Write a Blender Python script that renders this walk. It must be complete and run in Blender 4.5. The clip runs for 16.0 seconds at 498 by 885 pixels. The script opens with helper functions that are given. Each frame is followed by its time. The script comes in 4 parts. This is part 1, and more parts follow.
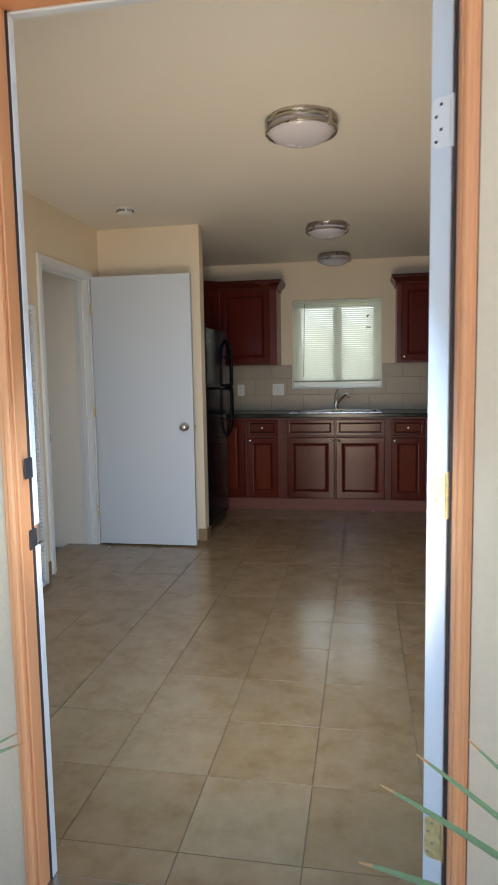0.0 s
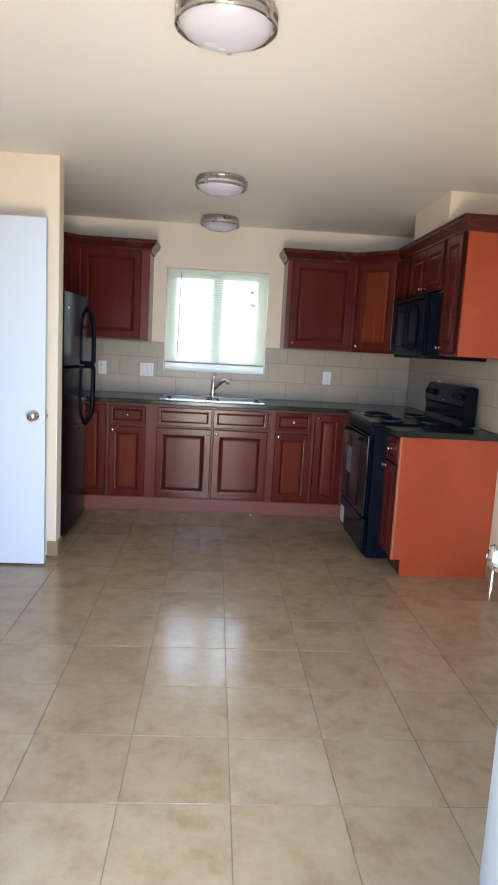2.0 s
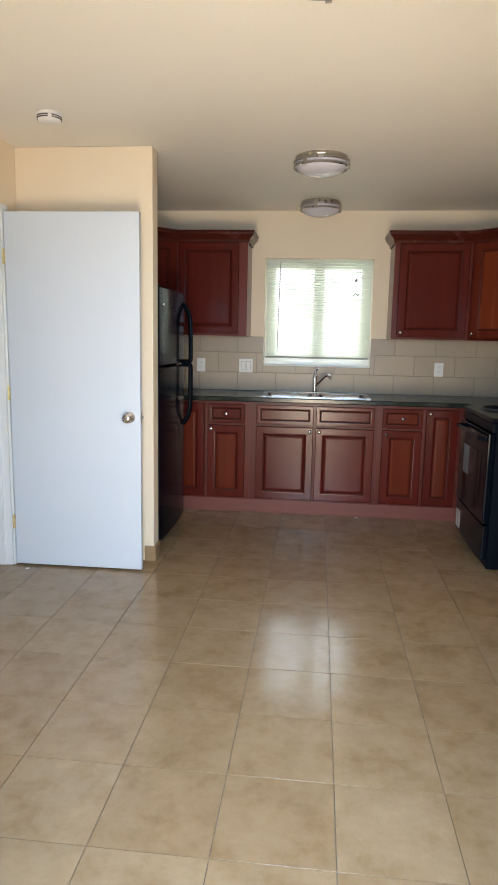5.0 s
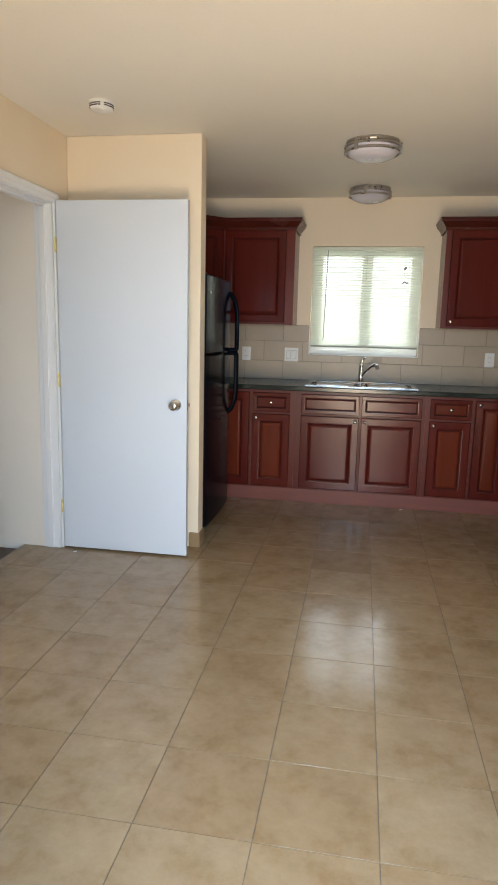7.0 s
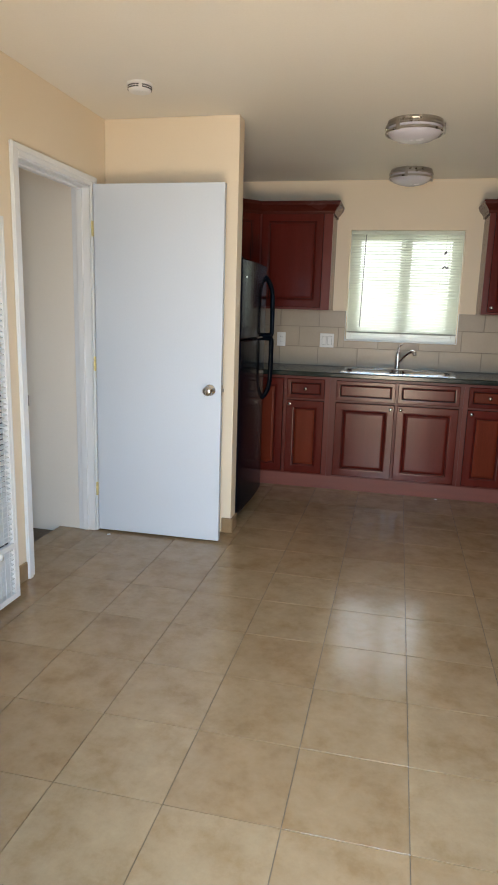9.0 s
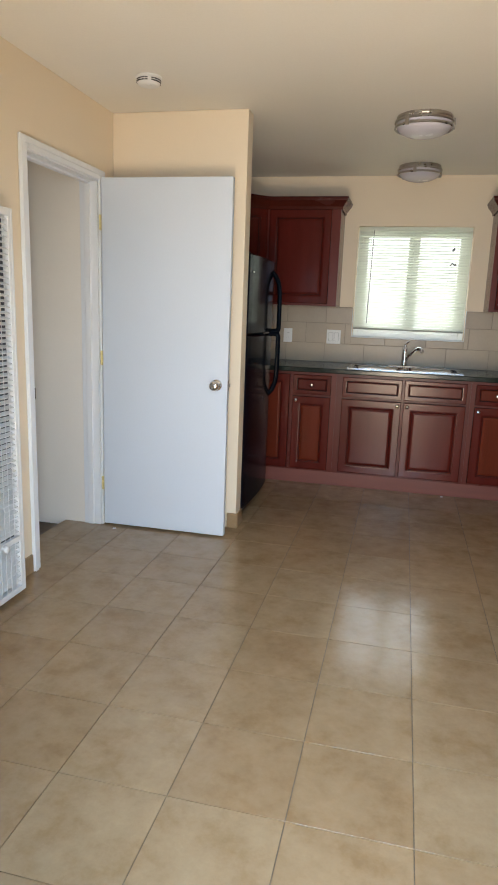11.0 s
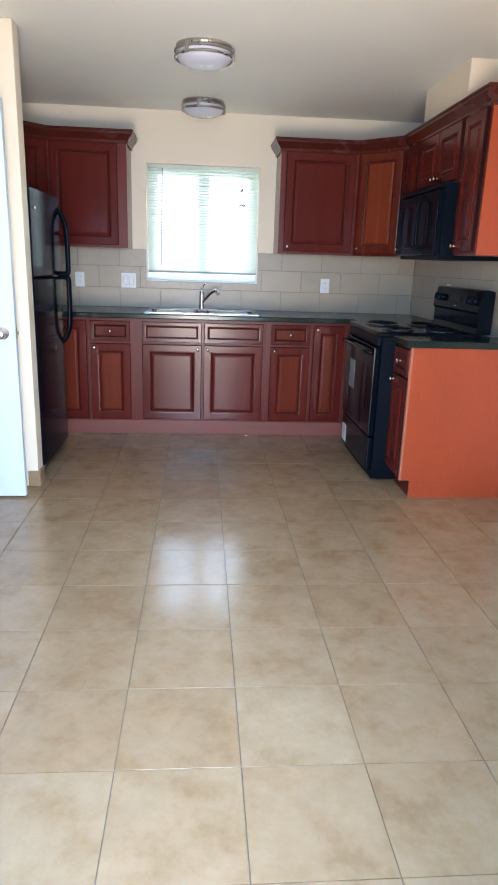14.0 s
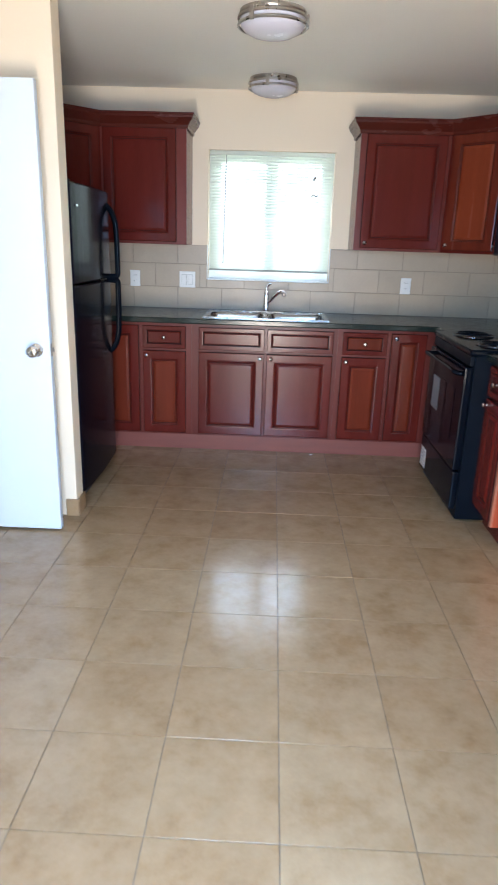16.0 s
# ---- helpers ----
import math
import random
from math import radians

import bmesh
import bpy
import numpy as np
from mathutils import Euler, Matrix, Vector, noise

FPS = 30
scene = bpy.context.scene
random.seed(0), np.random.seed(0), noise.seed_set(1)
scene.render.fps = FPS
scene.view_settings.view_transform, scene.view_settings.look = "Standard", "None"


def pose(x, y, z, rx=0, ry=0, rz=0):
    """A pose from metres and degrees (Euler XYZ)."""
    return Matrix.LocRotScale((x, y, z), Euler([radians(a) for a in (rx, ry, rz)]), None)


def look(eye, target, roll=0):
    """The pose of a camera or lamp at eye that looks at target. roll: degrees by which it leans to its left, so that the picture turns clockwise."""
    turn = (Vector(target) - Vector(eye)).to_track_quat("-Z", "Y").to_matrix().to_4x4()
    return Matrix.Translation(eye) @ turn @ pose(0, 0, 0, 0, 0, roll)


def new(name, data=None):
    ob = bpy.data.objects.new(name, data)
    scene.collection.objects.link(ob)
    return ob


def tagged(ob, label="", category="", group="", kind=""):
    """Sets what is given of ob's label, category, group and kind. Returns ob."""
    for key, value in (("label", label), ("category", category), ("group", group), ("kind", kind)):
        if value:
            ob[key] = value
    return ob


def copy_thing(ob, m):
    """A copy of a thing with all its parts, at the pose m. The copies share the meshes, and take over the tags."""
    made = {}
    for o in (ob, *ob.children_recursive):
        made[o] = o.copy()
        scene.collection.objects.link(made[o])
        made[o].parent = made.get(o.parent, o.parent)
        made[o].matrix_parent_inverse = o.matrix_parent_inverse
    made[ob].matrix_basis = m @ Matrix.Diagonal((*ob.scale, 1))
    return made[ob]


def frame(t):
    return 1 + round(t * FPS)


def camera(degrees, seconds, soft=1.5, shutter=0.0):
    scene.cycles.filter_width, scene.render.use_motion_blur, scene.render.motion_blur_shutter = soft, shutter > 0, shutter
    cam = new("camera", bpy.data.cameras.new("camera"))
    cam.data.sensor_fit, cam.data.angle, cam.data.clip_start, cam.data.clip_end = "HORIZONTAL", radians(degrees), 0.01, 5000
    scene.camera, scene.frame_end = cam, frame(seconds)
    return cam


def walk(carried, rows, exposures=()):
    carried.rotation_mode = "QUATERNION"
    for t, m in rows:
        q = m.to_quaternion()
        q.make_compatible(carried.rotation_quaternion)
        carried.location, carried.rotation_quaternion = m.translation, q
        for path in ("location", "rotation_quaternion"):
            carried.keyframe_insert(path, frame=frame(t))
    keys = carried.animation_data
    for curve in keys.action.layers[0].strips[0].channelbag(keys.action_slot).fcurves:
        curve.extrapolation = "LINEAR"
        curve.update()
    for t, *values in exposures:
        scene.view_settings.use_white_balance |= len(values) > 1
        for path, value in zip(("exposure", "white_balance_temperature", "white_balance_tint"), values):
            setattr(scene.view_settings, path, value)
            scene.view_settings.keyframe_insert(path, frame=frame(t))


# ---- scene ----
cam = camera(42.5, 16.0, soft=1.8, shutter=0.3)
PATH = [
    (0, (0.155, -6.569, 1.269), (-0.197, -4.611, 1.063), -1.0),
    (0.5, (0.091, -6.352, 1.252), (-0.291, -4.404, 1.005), 1.1),
    (1, (0.074, -6.141, 1.254), (-0.25, -4.185, 0.996), 3.0),
    (1.5, (-0.007, -5.933, 1.258), (0.011, -3.945, 1.047), 3.2),
    (2, (-0.106, -5.769, 1.352), (0.011, -3.793, 1.064), 3.1),
    (2.5, (-0.105, -5.667, 1.365), (-0.084, -3.704, 0.986), 1.9),
    (3, (-0.06, -5.557, 1.343), (-0.258, -3.596, 1.002), 2.4),
    (5.5, (-0.105, -5.503, 1.361), (-0.317, -3.54, 1.04), 0.8),
    (6, (-0.109, -5.509, 1.356), (-0.358, -3.552, 1.026), 0.8),
    (6.5, (-0.117, -5.504, 1.352), (-0.414, -3.558, 0.997), 1.2),
    (7, (-0.117, -5.502, 1.352), (-0.449, -3.562, 0.996), 1.4),
    (7.5, (-0.123, -5.497, 1.349), (-0.472, -3.562, 0.981), 1.7),
    (8, (-0.123, -5.495, 1.359), (-0.52, -3.567, 1.007), 0.7),
    (8.5, (-0.125, -5.489, 1.355), (-0.544, -3.568, 0.99), 1.0),
    (9, (-0.127, -5.485, 1.35), (-0.556, -3.573, 0.948), 1.7),
    (11.5, (-0.133, -5.488, 1.336), (-0.576, -3.582, 0.925), 2.1),
    (12, (-0.121, -5.49, 1.341), (-0.471, -3.565, 0.924), 1.6),
    (12.5, (-0.096, -5.488, 1.326), (-0.25, -3.537, 0.916), 2.2),
    (13, (-0.088, -5.492, 1.325), (-0.078, -3.54, 0.891), 2.5),
    (13.5, (-0.121, -5.485, 1.326), (-0.027, -3.541, 0.864), 1.4),
    (14, (-0.122, -5.435, 1.298), (0.033, -3.516, 0.757), 1.9),
    (14.5, (-0.06, -5.32, 1.31), (-0.028, -3.388, 0.792), 2.0),
    (15, (-0.035, -5.229, 1.314), (-0.121, -3.307, 0.767), 3.2),
    (15.5, (-0.036, -5.093, 1.31), (0.013, -3.169, 0.766), 4.4),
    (16, (-0.071, -4.899, 1.405), (-0.126, -2.991, 0.808), 1.8),
]
EXPOSURES = [(0, 1.18, 6600, 10), (0.5, 1.55, 6700, 10), (1.0, 1.8, 6600, 10), (1.5, 2.05, 6250, 10), (2.0, 2.4, 5750, 10), (2.5, 2.55, 5700, 10), (3.0, 2.4, 6250, 10), (5.5, 2.25, 6450, 10),
             (7.0, 2.1, 6600, 10), (8.5, 2.02, 6600, 10), (11.5, 2.05, 6600, 10), (12.5, 2.25, 6350, 10), (13.5, 2.65, 5500, 10), (14.0, 2.8, 5400, 10), (14.5, 2.72, 5400, 10), (15.0, 2.6, 5450, 10), (15.5, 2.8, 5450, 10), (16.0, 2.85, 5500, 10)]
walk(cam, [(t, look(eye, target, roll)) for t, eye, target, roll in PATH], EXPOSURES)

# ---- light ----
world = bpy.data.worlds.new("world")
scene.world = world
world.use_nodes = True
SUN_EL, SUN_AZ = 52.0, 72.0          # degrees: height, and turn from straight behind the kitchen window
wn = world.node_tree
sky = wn.nodes.new("ShaderNodeTexSky")
sky.sky_type, sky.sun_disc = "NISHITA", False
sky.sun_elevation, sky.sun_rotation = radians(SUN_EL), radians(SUN_AZ)
wn.links.new(sky.outputs["Color"], wn.nodes["Background"].inputs["Color"])
wn.nodes["Background"].inputs["Strength"].default_value = 0.14

sun = new("sun", bpy.data.lights.new("sun", "SUN"))
sun.data.energy, sun.data.angle, sun.data.color = 4.0, radians(0.5), (1.0, 0.95, 0.87)
el, az = radians(SUN_EL), radians(SUN_AZ)
sun_dir = Vector((math.sin(az) * math.cos(el), math.cos(az) * math.cos(el), math.sin(el)))
sun.matrix_world = look(sun_dir * 20, (0, 0, 0))

# added lamps in the entry's opening: bluish sky stand-in above, warm ground-bounce stand-in below
for name, z, h, tilt, watts, tint in (("entry_sky_fill", 1.50, 1.06, 55, 7.8, (0.44, 0.70, 1.0)), ("entry_ground_fill", 0.50, 0.90, 114, 6.6, (1.0, 0.82, 0.61))):
    entry_fill = new(name, bpy.data.lights.new(name, "AREA"))
    entry_fill.data.shape, entry_fill.data.size, entry_fill.data.size_y = "RECTANGLE", 0.70, h
    entry_fill.data.energy, entry_fill.data.color = watts, tint
    entry_fill.data.spread = radians(118)
    entry_fill.matrix_world = pose(-0.155, -5.195, z, tilt, 0, 0)
# added lamp panel just outside the kitchen window stands in for the bright sky
window_fill = new("window_sky_fill", bpy.data.lights.new("window_sky_fill", "AREA"))
window_fill.data.shape, window_fill.data.size, window_fill.data.size_y = "RECTANGLE", 0.90, 0.90
window_fill.data.energy, window_fill.data.color = 2.6, (0.95, 1.0, 0.97)
window_fill.matrix_world = pose(-0.112, 0.200, 1.578, -90, 0, 0)


# ---- materials ----
def material(name, color, rough=0.5, metal=0.0, vary=0.08, scale=6.0, fine=90.0, bump=0.0, bump_scale=220.0, coat=0.0,
             per_object=0.0, stretch=(1, 1, 1), rough_vary=0.06, spec=0.5, contrast=0.0):
    m = bpy.data.materials.new(name)
    m.use_nodes = True
    n, l = m.node_tree.nodes, m.node_tree.links
    b = n["Principled BSDF"]
    b.inputs["Metallic"].default_value = metal
    b.inputs["Coat Weight"].default_value = coat
    b.inputs["Coat Roughness"].default_value = 0.14
    b.inputs["Specular IOR Level"].default_value = spec
    tex, mp = n.new("ShaderNodeTexCoord"), n.new("ShaderNodeMapping")
    mp.inputs["Scale"].default_value = stretch
    l.new(tex.outputs["Object"], mp.inputs["Vector"])
    info = n.new("ShaderNodeObjectInfo")
    shift = n.new("ShaderNodeVectorMath")
    shift.operation = "ADD"
    mul = n.new("ShaderNodeMath")
    mul.operation, mul.inputs[1].default_value = "MULTIPLY", 37.0 if per_object else 0.0
    l.new(info.outputs["Random"], mul.inputs[0])
    l.new(mp.outputs["Vector"], shift.inputs[0])
    l.new(mul.outputs[0], shift.inputs[1])
    big, small = n.new("ShaderNodeTexNoise"), n.new("ShaderNodeTexNoise")
    for t, s, d in ((big, scale, 4.0), (small, fine, 3.0)):
        t.inputs["Scale"].default_value, t.inputs["Detail"].default_value = s, d
        l.new(shift.outputs[0], t.inputs["Vector"])
    mix = n.new("ShaderNodeMix")
    mix.inputs[0].default_value = 0.35
    l.new(big.outputs[0], mix.inputs[2])
    l.new(small.outputs[0], mix.inputs[3])
    tone = n.new("ShaderNodeMapRange")
    tone.inputs[1].default_value, tone.inputs[2].default_value = 0.3, 0.7
    tone.inputs[3].default_value, tone.inputs[4].default_value = 1 - vary, 1 + vary
    l.new(mix.outputs[0], tone.inputs[0])
    val = tone.outputs[0]
    if per_object:
        per = n.new("ShaderNodeMapRange")
        per.inputs[3].default_value, per.inputs[4].default_value = 1 - per_object, 1 + per_object
        l.new(info.outputs["Random"], per.inputs[0])
        m2 = n.new("ShaderNodeMath")
        m2.operation = "MULTIPLY"
        l.new(val, m2.inputs[0])
        l.new(per.outputs[0], m2.inputs[1])
        val = m2.outputs[0]
    vm = n.new("ShaderNodeVectorMath")
    vm.operation = "SCALE"
    vm.inputs[0].default_value = color
    l.new(val, vm.inputs["Scale"])
    l.new(vm.outputs[0], b.inputs["Base Color"])
    rr = n.new("ShaderNodeMapRange")
    rr.inputs[1].default_value, rr.inputs[2].default_value = 0.3, 0.7
    rr.inputs[3].default_value, rr.inputs[4].default_value = max(rough - rough_vary, 0.02), min(rough + rough_vary, 1)
    l.new(big.outputs[0], rr.inputs[0])
    l.new(rr.outputs[0], b.inputs["Roughness"])
    if bump:
        bn, bt = n.new("ShaderNodeBump"), n.new("ShaderNodeTexNoise")
        bt.inputs["Scale"].default_value, bt.inputs["Detail"].default_value = bump_scale, 3.0
        l.new(shift.outputs[0], bt.inputs["Vector"])
        l.new(bt.outputs[0], bn.inputs["Height"])
        bn.inputs["Strength"].default_value, bn.inputs["Distance"].default_value = bump, 0.002
        l.new(bn.outputs[0], b.inputs["Normal"])
    return m


M_WALL = material("cream_wall_paint", (0.83, 0.71, 0.54), 0.55, vary=0.02, scale=1.5, bump=0.35, bump_scale=160)
# hall paint whitened: light from other rooms is put into the colour
M_HALL = material("hall_paint_paled_for_light", (0.84, 0.79, 0.71), 0.6, vary=0.02, scale=1.5, bump=0.3, bump_scale=160)
M_CEIL = material("ceiling_paint", (0.87, 0.83, 0.75), 0.75, vary=0.03, scale=1.2, bump=0.3, bump_scale=120)
M_WHITE = material("white_semigloss_paint", (0.78, 0.80, 0.82), 0.32, vary=0.02, scale=2, bump=0.08, bump_scale=60, stretch=(1, 1, 0.3))
# white door paint; the skylight's blue is mixed into the colour
M_DOOR = material("white_door_paint_skylit", (0.655, 0.715, 0.79), 0.38, vary=0.02, scale=1.5, bump=0.12, bump_scale=90)
M_HEAT = material("white_enamelled_steel", (0.80, 0.80, 0.79), 0.35, vary=0.03, scale=3)
M_DARKIN = material("dark_heater_inside", (0.10, 0.105, 0.12), 0.7, vary=0.1)
M_TILE = material("beige_ceramic_floor_tile", (0.313, 0.206, 0.111), 0.165, vary=0.08, scale=9.0, fine=30, bump=0.05, bump_scale=18, per_object=0.08,
                  rough_vary=0.03, spec=0.5)
M_GROUT = material("brown_floor_grout", (0.17, 0.122, 0.082), 0.9, vary=0.2, scale=30)
M_BTILE = material("taupe_wall_tile", (0.44, 0.36, 0.265), 0.38, vary=0.06, scale=6, fine=60, per_object=0.04, bump=0.05, bump_scale=60)
M_BGROUT = material("taupe_wall_grout", (0.27, 0.23, 0.18), 0.9, vary=0.1, scale=30)
M_WOOD = material("cherry_wood", (0.105, 0.0138, 0.0095), 0.21, vary=0.13, scale=3.0, fine=45, stretch=(6, 6, 0.5), per_object=0.10, spec=0.25, rough_vary=0.03)
M_WOODR = material("reddish_cherry_panel", (0.140, 0.0235, 0.0100), 0.22, vary=0.16, scale=3.0, fine=45, stretch=(6, 6, 0.5), per_object=0.12, spec=0.25, rough_vary=0.03)
M_FRAMEO = material("brown_cherry_door_frame", (0.118, 0.0210, 0.0110), 0.22, vary=0.2, scale=3.0, fine=45, stretch=(6, 6, 0.5), spec=0.28)
M_WOODO = material("orange_brown_cherry", (0.190, 0.036, 0.014), 0.25, vary=0.16, scale=3.0, fine=45, stretch=(6, 6, 0.5), spec=0.25, rough_vary=0.03)
M_FRAME = material("cherry_face_frame", (0.128, 0.0245, 0.0170), 0.32, vary=0.15, scale=3.0, fine=45, stretch=(6, 6, 0.5), per_object=0.12, spec=0.25)
M_CROWN = material("dark_cherry_moulding", (0.080, 0.0155, 0.010), 0.25, vary=0.15, scale=4.0, fine=60, stretch=(1, 1, 3), spec=0.32)
M_GLAZE = material("dark_glazed_groove", (0.022, 0.005, 0.004), 0.6, vary=0.2, spec=0.10)
M_SIDE = material("orange_cherry_veneer", (0.37, 0.063, 0.021), 0.32, vary=0.12, scale=2.0, fine=30, stretch=(1.6, 1.6, 0.8), bump=0.03, bump_scale=9, rough_vary=0.03)
M_TOE = material("cherry_toe_board", (0.20, 0.058, 0.043), 0.45, vary=0.12, scale=5, stretch=(0.6, 5, 5))
M_STONE = material("dark_green_laminate", (0.014, 0.021, 0.018), 0.19, vary=0.35, scale=25, fine=260, spec=0.35)
M_BLACK = material("black_gloss_enamel", (0.003, 0.0045, 0.008), 0.12, vary=0.2, scale=4, rough_vary=0.02, spec=0.16)
M_FRIDGE = material("black_textured_enamel", (0.004, 0.004, 0.008), 0.15, vary=0.1, scale=2, spec=0.14, rough_vary=0.01)
M_BLACKM = material("black_satin_plastic", (0.004, 0.006, 0.010), 0.40, vary=0.2, spec=0.12)
M_OGLASS = material("dark_oven_glass", (0.006, 0.005, 0.008), 0.08, vary=0.1, rough_vary=0.01, spec=0.2)
M_STEEL = material("brushed_stainless_steel", (0.50, 0.50, 0.49), 0.24, 1.0, vary=0.08, scale=10, stretch=(1, 8, 1))
M_CHROME = material("polished_chrome", (0.72, 0.72, 0.72), 0.10, 1.0, vary=0.03)
M_NICKEL = material("brushed_nickel", (0.48, 0.45, 0.41), 0.30, 1.0, vary=0.06, scale=20)
M_BRASS = material("brass_plate", (0.80, 0.70, 0.38), 0.42, 1.0, vary=0.22, scale=60)
M_OPAL = material("frosted_white_glass_shade", (0.66, 0.64, 0.70), 0.22, vary=0.02)
M_PLATE = material("white_plastic", (0.82, 0.82, 0.80), 0.35, vary=0.02)
M_SLOT = material("dark_slot", (0.03, 0.03, 0.03), 0.6)
M_PAPER = material("white_sticker_paper", (0.75, 0.75, 0.74), 0.6, vary=0.05, scale=30)
M_INK = material("grey_print", (0.18, 0.18, 0.2), 0.6)
M_VINYL = material("white_vinyl", (0.80, 0.81, 0.79), 0.35, vary=0.02)
# grey that paints shade: the backlit blind rail and the gaps round the rockers
M_SHADEGREY = material("shade_grey_plastic", (0.30, 0.31, 0.29), 0.5, vary=0.03)
M_STRIP = material("pale_cherry_edge", (0.42, 0.15, 0.085), 0.35, vary=0.1, scale=5)
M_SLAT = material("white_blind_slat", (0.84, 0.84, 0.80), 0.4, vary=0.02)
M_ORANGE = material("orange_tan_exterior_paint", (0.80, 0.37, 0.17), 0.5, vary=0.07, scale=4, bump=0.2, bump_scale=80, stretch=(1, 1, 0.2))
M_STUCCO = material("beige_stucco", (0.68, 0.57, 0.42), 0.85, vary=0.05, scale=3, fine=50, bump=0.7, bump_scale=90)
M_SEAL = material("dark_weatherstrip", (0.035, 0.033, 0.04), 0.7)
M_CONC = material("concrete", (0.55, 0.52, 0.46), 0.85, vary=0.12, scale=1.2, fine=60, bump=0.3)
M_EARTH = material("dry_ground", (0.30, 0.26, 0.18), 0.95, vary=0.2, scale=0.4, fine=12, bump=0.4)
M_CARPET = material("brown_carpet", (0.15, 0.11, 0.08), 0.95, vary=0.2, scale=20, fine=500, bump=0.8, bump_scale=600)
M_LEAF = material("green_yucca_leaf", (0.21, 0.36, 0.19), 0.42, vary=0.2, scale=8, stretch=(1, 1, 1))
M_LEAFTIP = material("dry_leaf_tip", (0.55, 0.33, 0.16), 0.7)
M_POT = material("terracotta", (0.36, 0.16, 0.09), 0.8, vary=0.12, scale=8)
M_FAR = material("pale_far_wall", (0.70, 0.68, 0.62), 0.9, vary=0.04)

for m_, ior in ((M_OGLASS, 1.27), (M_FRIDGE, 1.22), (M_BLACK, 1.27), (M_BLACKM, 1.35)):
    m_.node_tree.nodes["Principled BSDF"].inputs["IOR"].default_value = ior

# the floor tiles: soft tan, grey and reddish clouds, each tile a little different
tn = M_TILE.node_tree
n_, l_ = tn.nodes, tn.links
base = n_["Principled BSDF"].inputs["Base Color"].links[0].from_socket
tc, oi = n_.new("ShaderNodeTexCoord"), n_.new("ShaderNodeObjectInfo")
sh, ml = n_.new("ShaderNodeVectorMath"), n_.new("ShaderNodeMath")
sh.operation, ml.operation, ml.inputs[1].default_value = "ADD", "MULTIPLY", 61.0
l_.new(oi.outputs["Random"], ml.inputs[0])
l_.new(tc.outputs["Object"], sh.inputs[0])
l_.new(ml.outputs[0], sh.inputs[1])
cloud = n_.new("ShaderNodeTexNoise")
cloud.inputs["Scale"].default_value, cloud.inputs["Detail"].default_value, cloud.inputs["Roughness"].default_value = 7.0, 7.0, 0.70
l_.new(sh.outputs[0], cloud.inputs["Vector"])
ramp = n_.new("ShaderNodeValToRGB")
ramp.color_ramp.elements[0].position, ramp.color_ramp.elements[0].color = 0.33, (0.84, 0.79, 0.71, 1)
ramp.color_ramp.elements[1].position, ramp.color_ramp.elements[1].color = 0.69, (1.12, 1.16, 1.21, 1)
mid = ramp.color_ramp.elements.new(0.5)
mid.color = (1.0, 1.0, 1.0, 1)
l_.new(cloud.outputs[0], ramp.inputs[0])
tint = n_.new("ShaderNodeValToRGB")
tint.color_ramp.elements[0].color, tint.color_ramp.elements[1].color = (1.02, 0.98, 0.95, 1), (0.98, 1.01, 1.05, 1)
low = tint.color_ramp.elements.new(0.08)
low.color = (1.02, 1.00, 0.98, 1)
tint.color_ramp.elements[0].color = (1.01, 0.98, 0.96, 1)
l_.new(oi.outputs["Random"], tint.inputs[0])
for extra in (ramp, tint):
    mm = n_.new("ShaderNodeVectorMath")
    mm.operation = "MULTIPLY"
    l_.new(base, mm.inputs[0])
    l_.new(extra.outputs[0], mm.inputs[1])
    base = mm.outputs[0]
l_.new(base, n_["Principled BSDF"].inputs["Base Color"])

# blind slats let some light through
sn = M_SLAT.node_tree
tr, mx = sn.nodes.new("ShaderNodeBsdfTranslucent"), sn.nodes.new("ShaderNodeMixShader")
tr.inputs["Color"].default_value, mx.inputs[0].default_value = (0.86, 0.90, 0.82, 1), 0.55
sn.links.new(sn.nodes["Principled BSDF"].outputs[0], mx.inputs[1])
sn.links.new(tr.outputs[0], mx.inputs[2])
sn.links.new(mx.outputs[0], sn.nodes["Material Output"].inputs[0])

M_GLASS = bpy.data.materials.new("window_glass")
M_GLASS.use_nodes = True
gb = M_GLASS.node_tree.nodes["Principled BSDF"]
gb.inputs["Transmission Weight"].default_value, gb.inputs["Roughness"].default_value, gb.inputs["IOR"].default_value = 1.0, 0.0, 1.45


# ---- mesh helpers ----
def finish(bm, name, mats, smooth=False):
    me = bpy.data.meshes.new(name)
    bm.normal_update()
    bm.to_mesh(me)
    bm.free()
    for m in (mats if isinstance(mats, (list, tuple)) else [mats]):
        me.materials.append(m)
    if smooth:
        me.shade_smooth()
    return me


def part(name, bm, mats, parent=None, label="", smooth=False, at=None):
    ob = new(name, finish(bm, name, mats, smooth) if isinstance(bm, bmesh.types.BMesh) else bm)
    if at is not None:
        ob.matrix_basis = at
    if parent is not None:
        ob.parent = parent
    if label:
        ob["label"] = label
    return ob


def thing(name, m, label, category, group=""):
    ob = new(name)
    ob.empty_display_size = 0.1
    ob.matrix_basis = m
    return tagged(ob, label, category, group)


def setting(name, bm, mats, smooth=False, label="", category=""):
    return tagged(part(name, bm, mats, smooth=smooth), label, category, kind="structure")


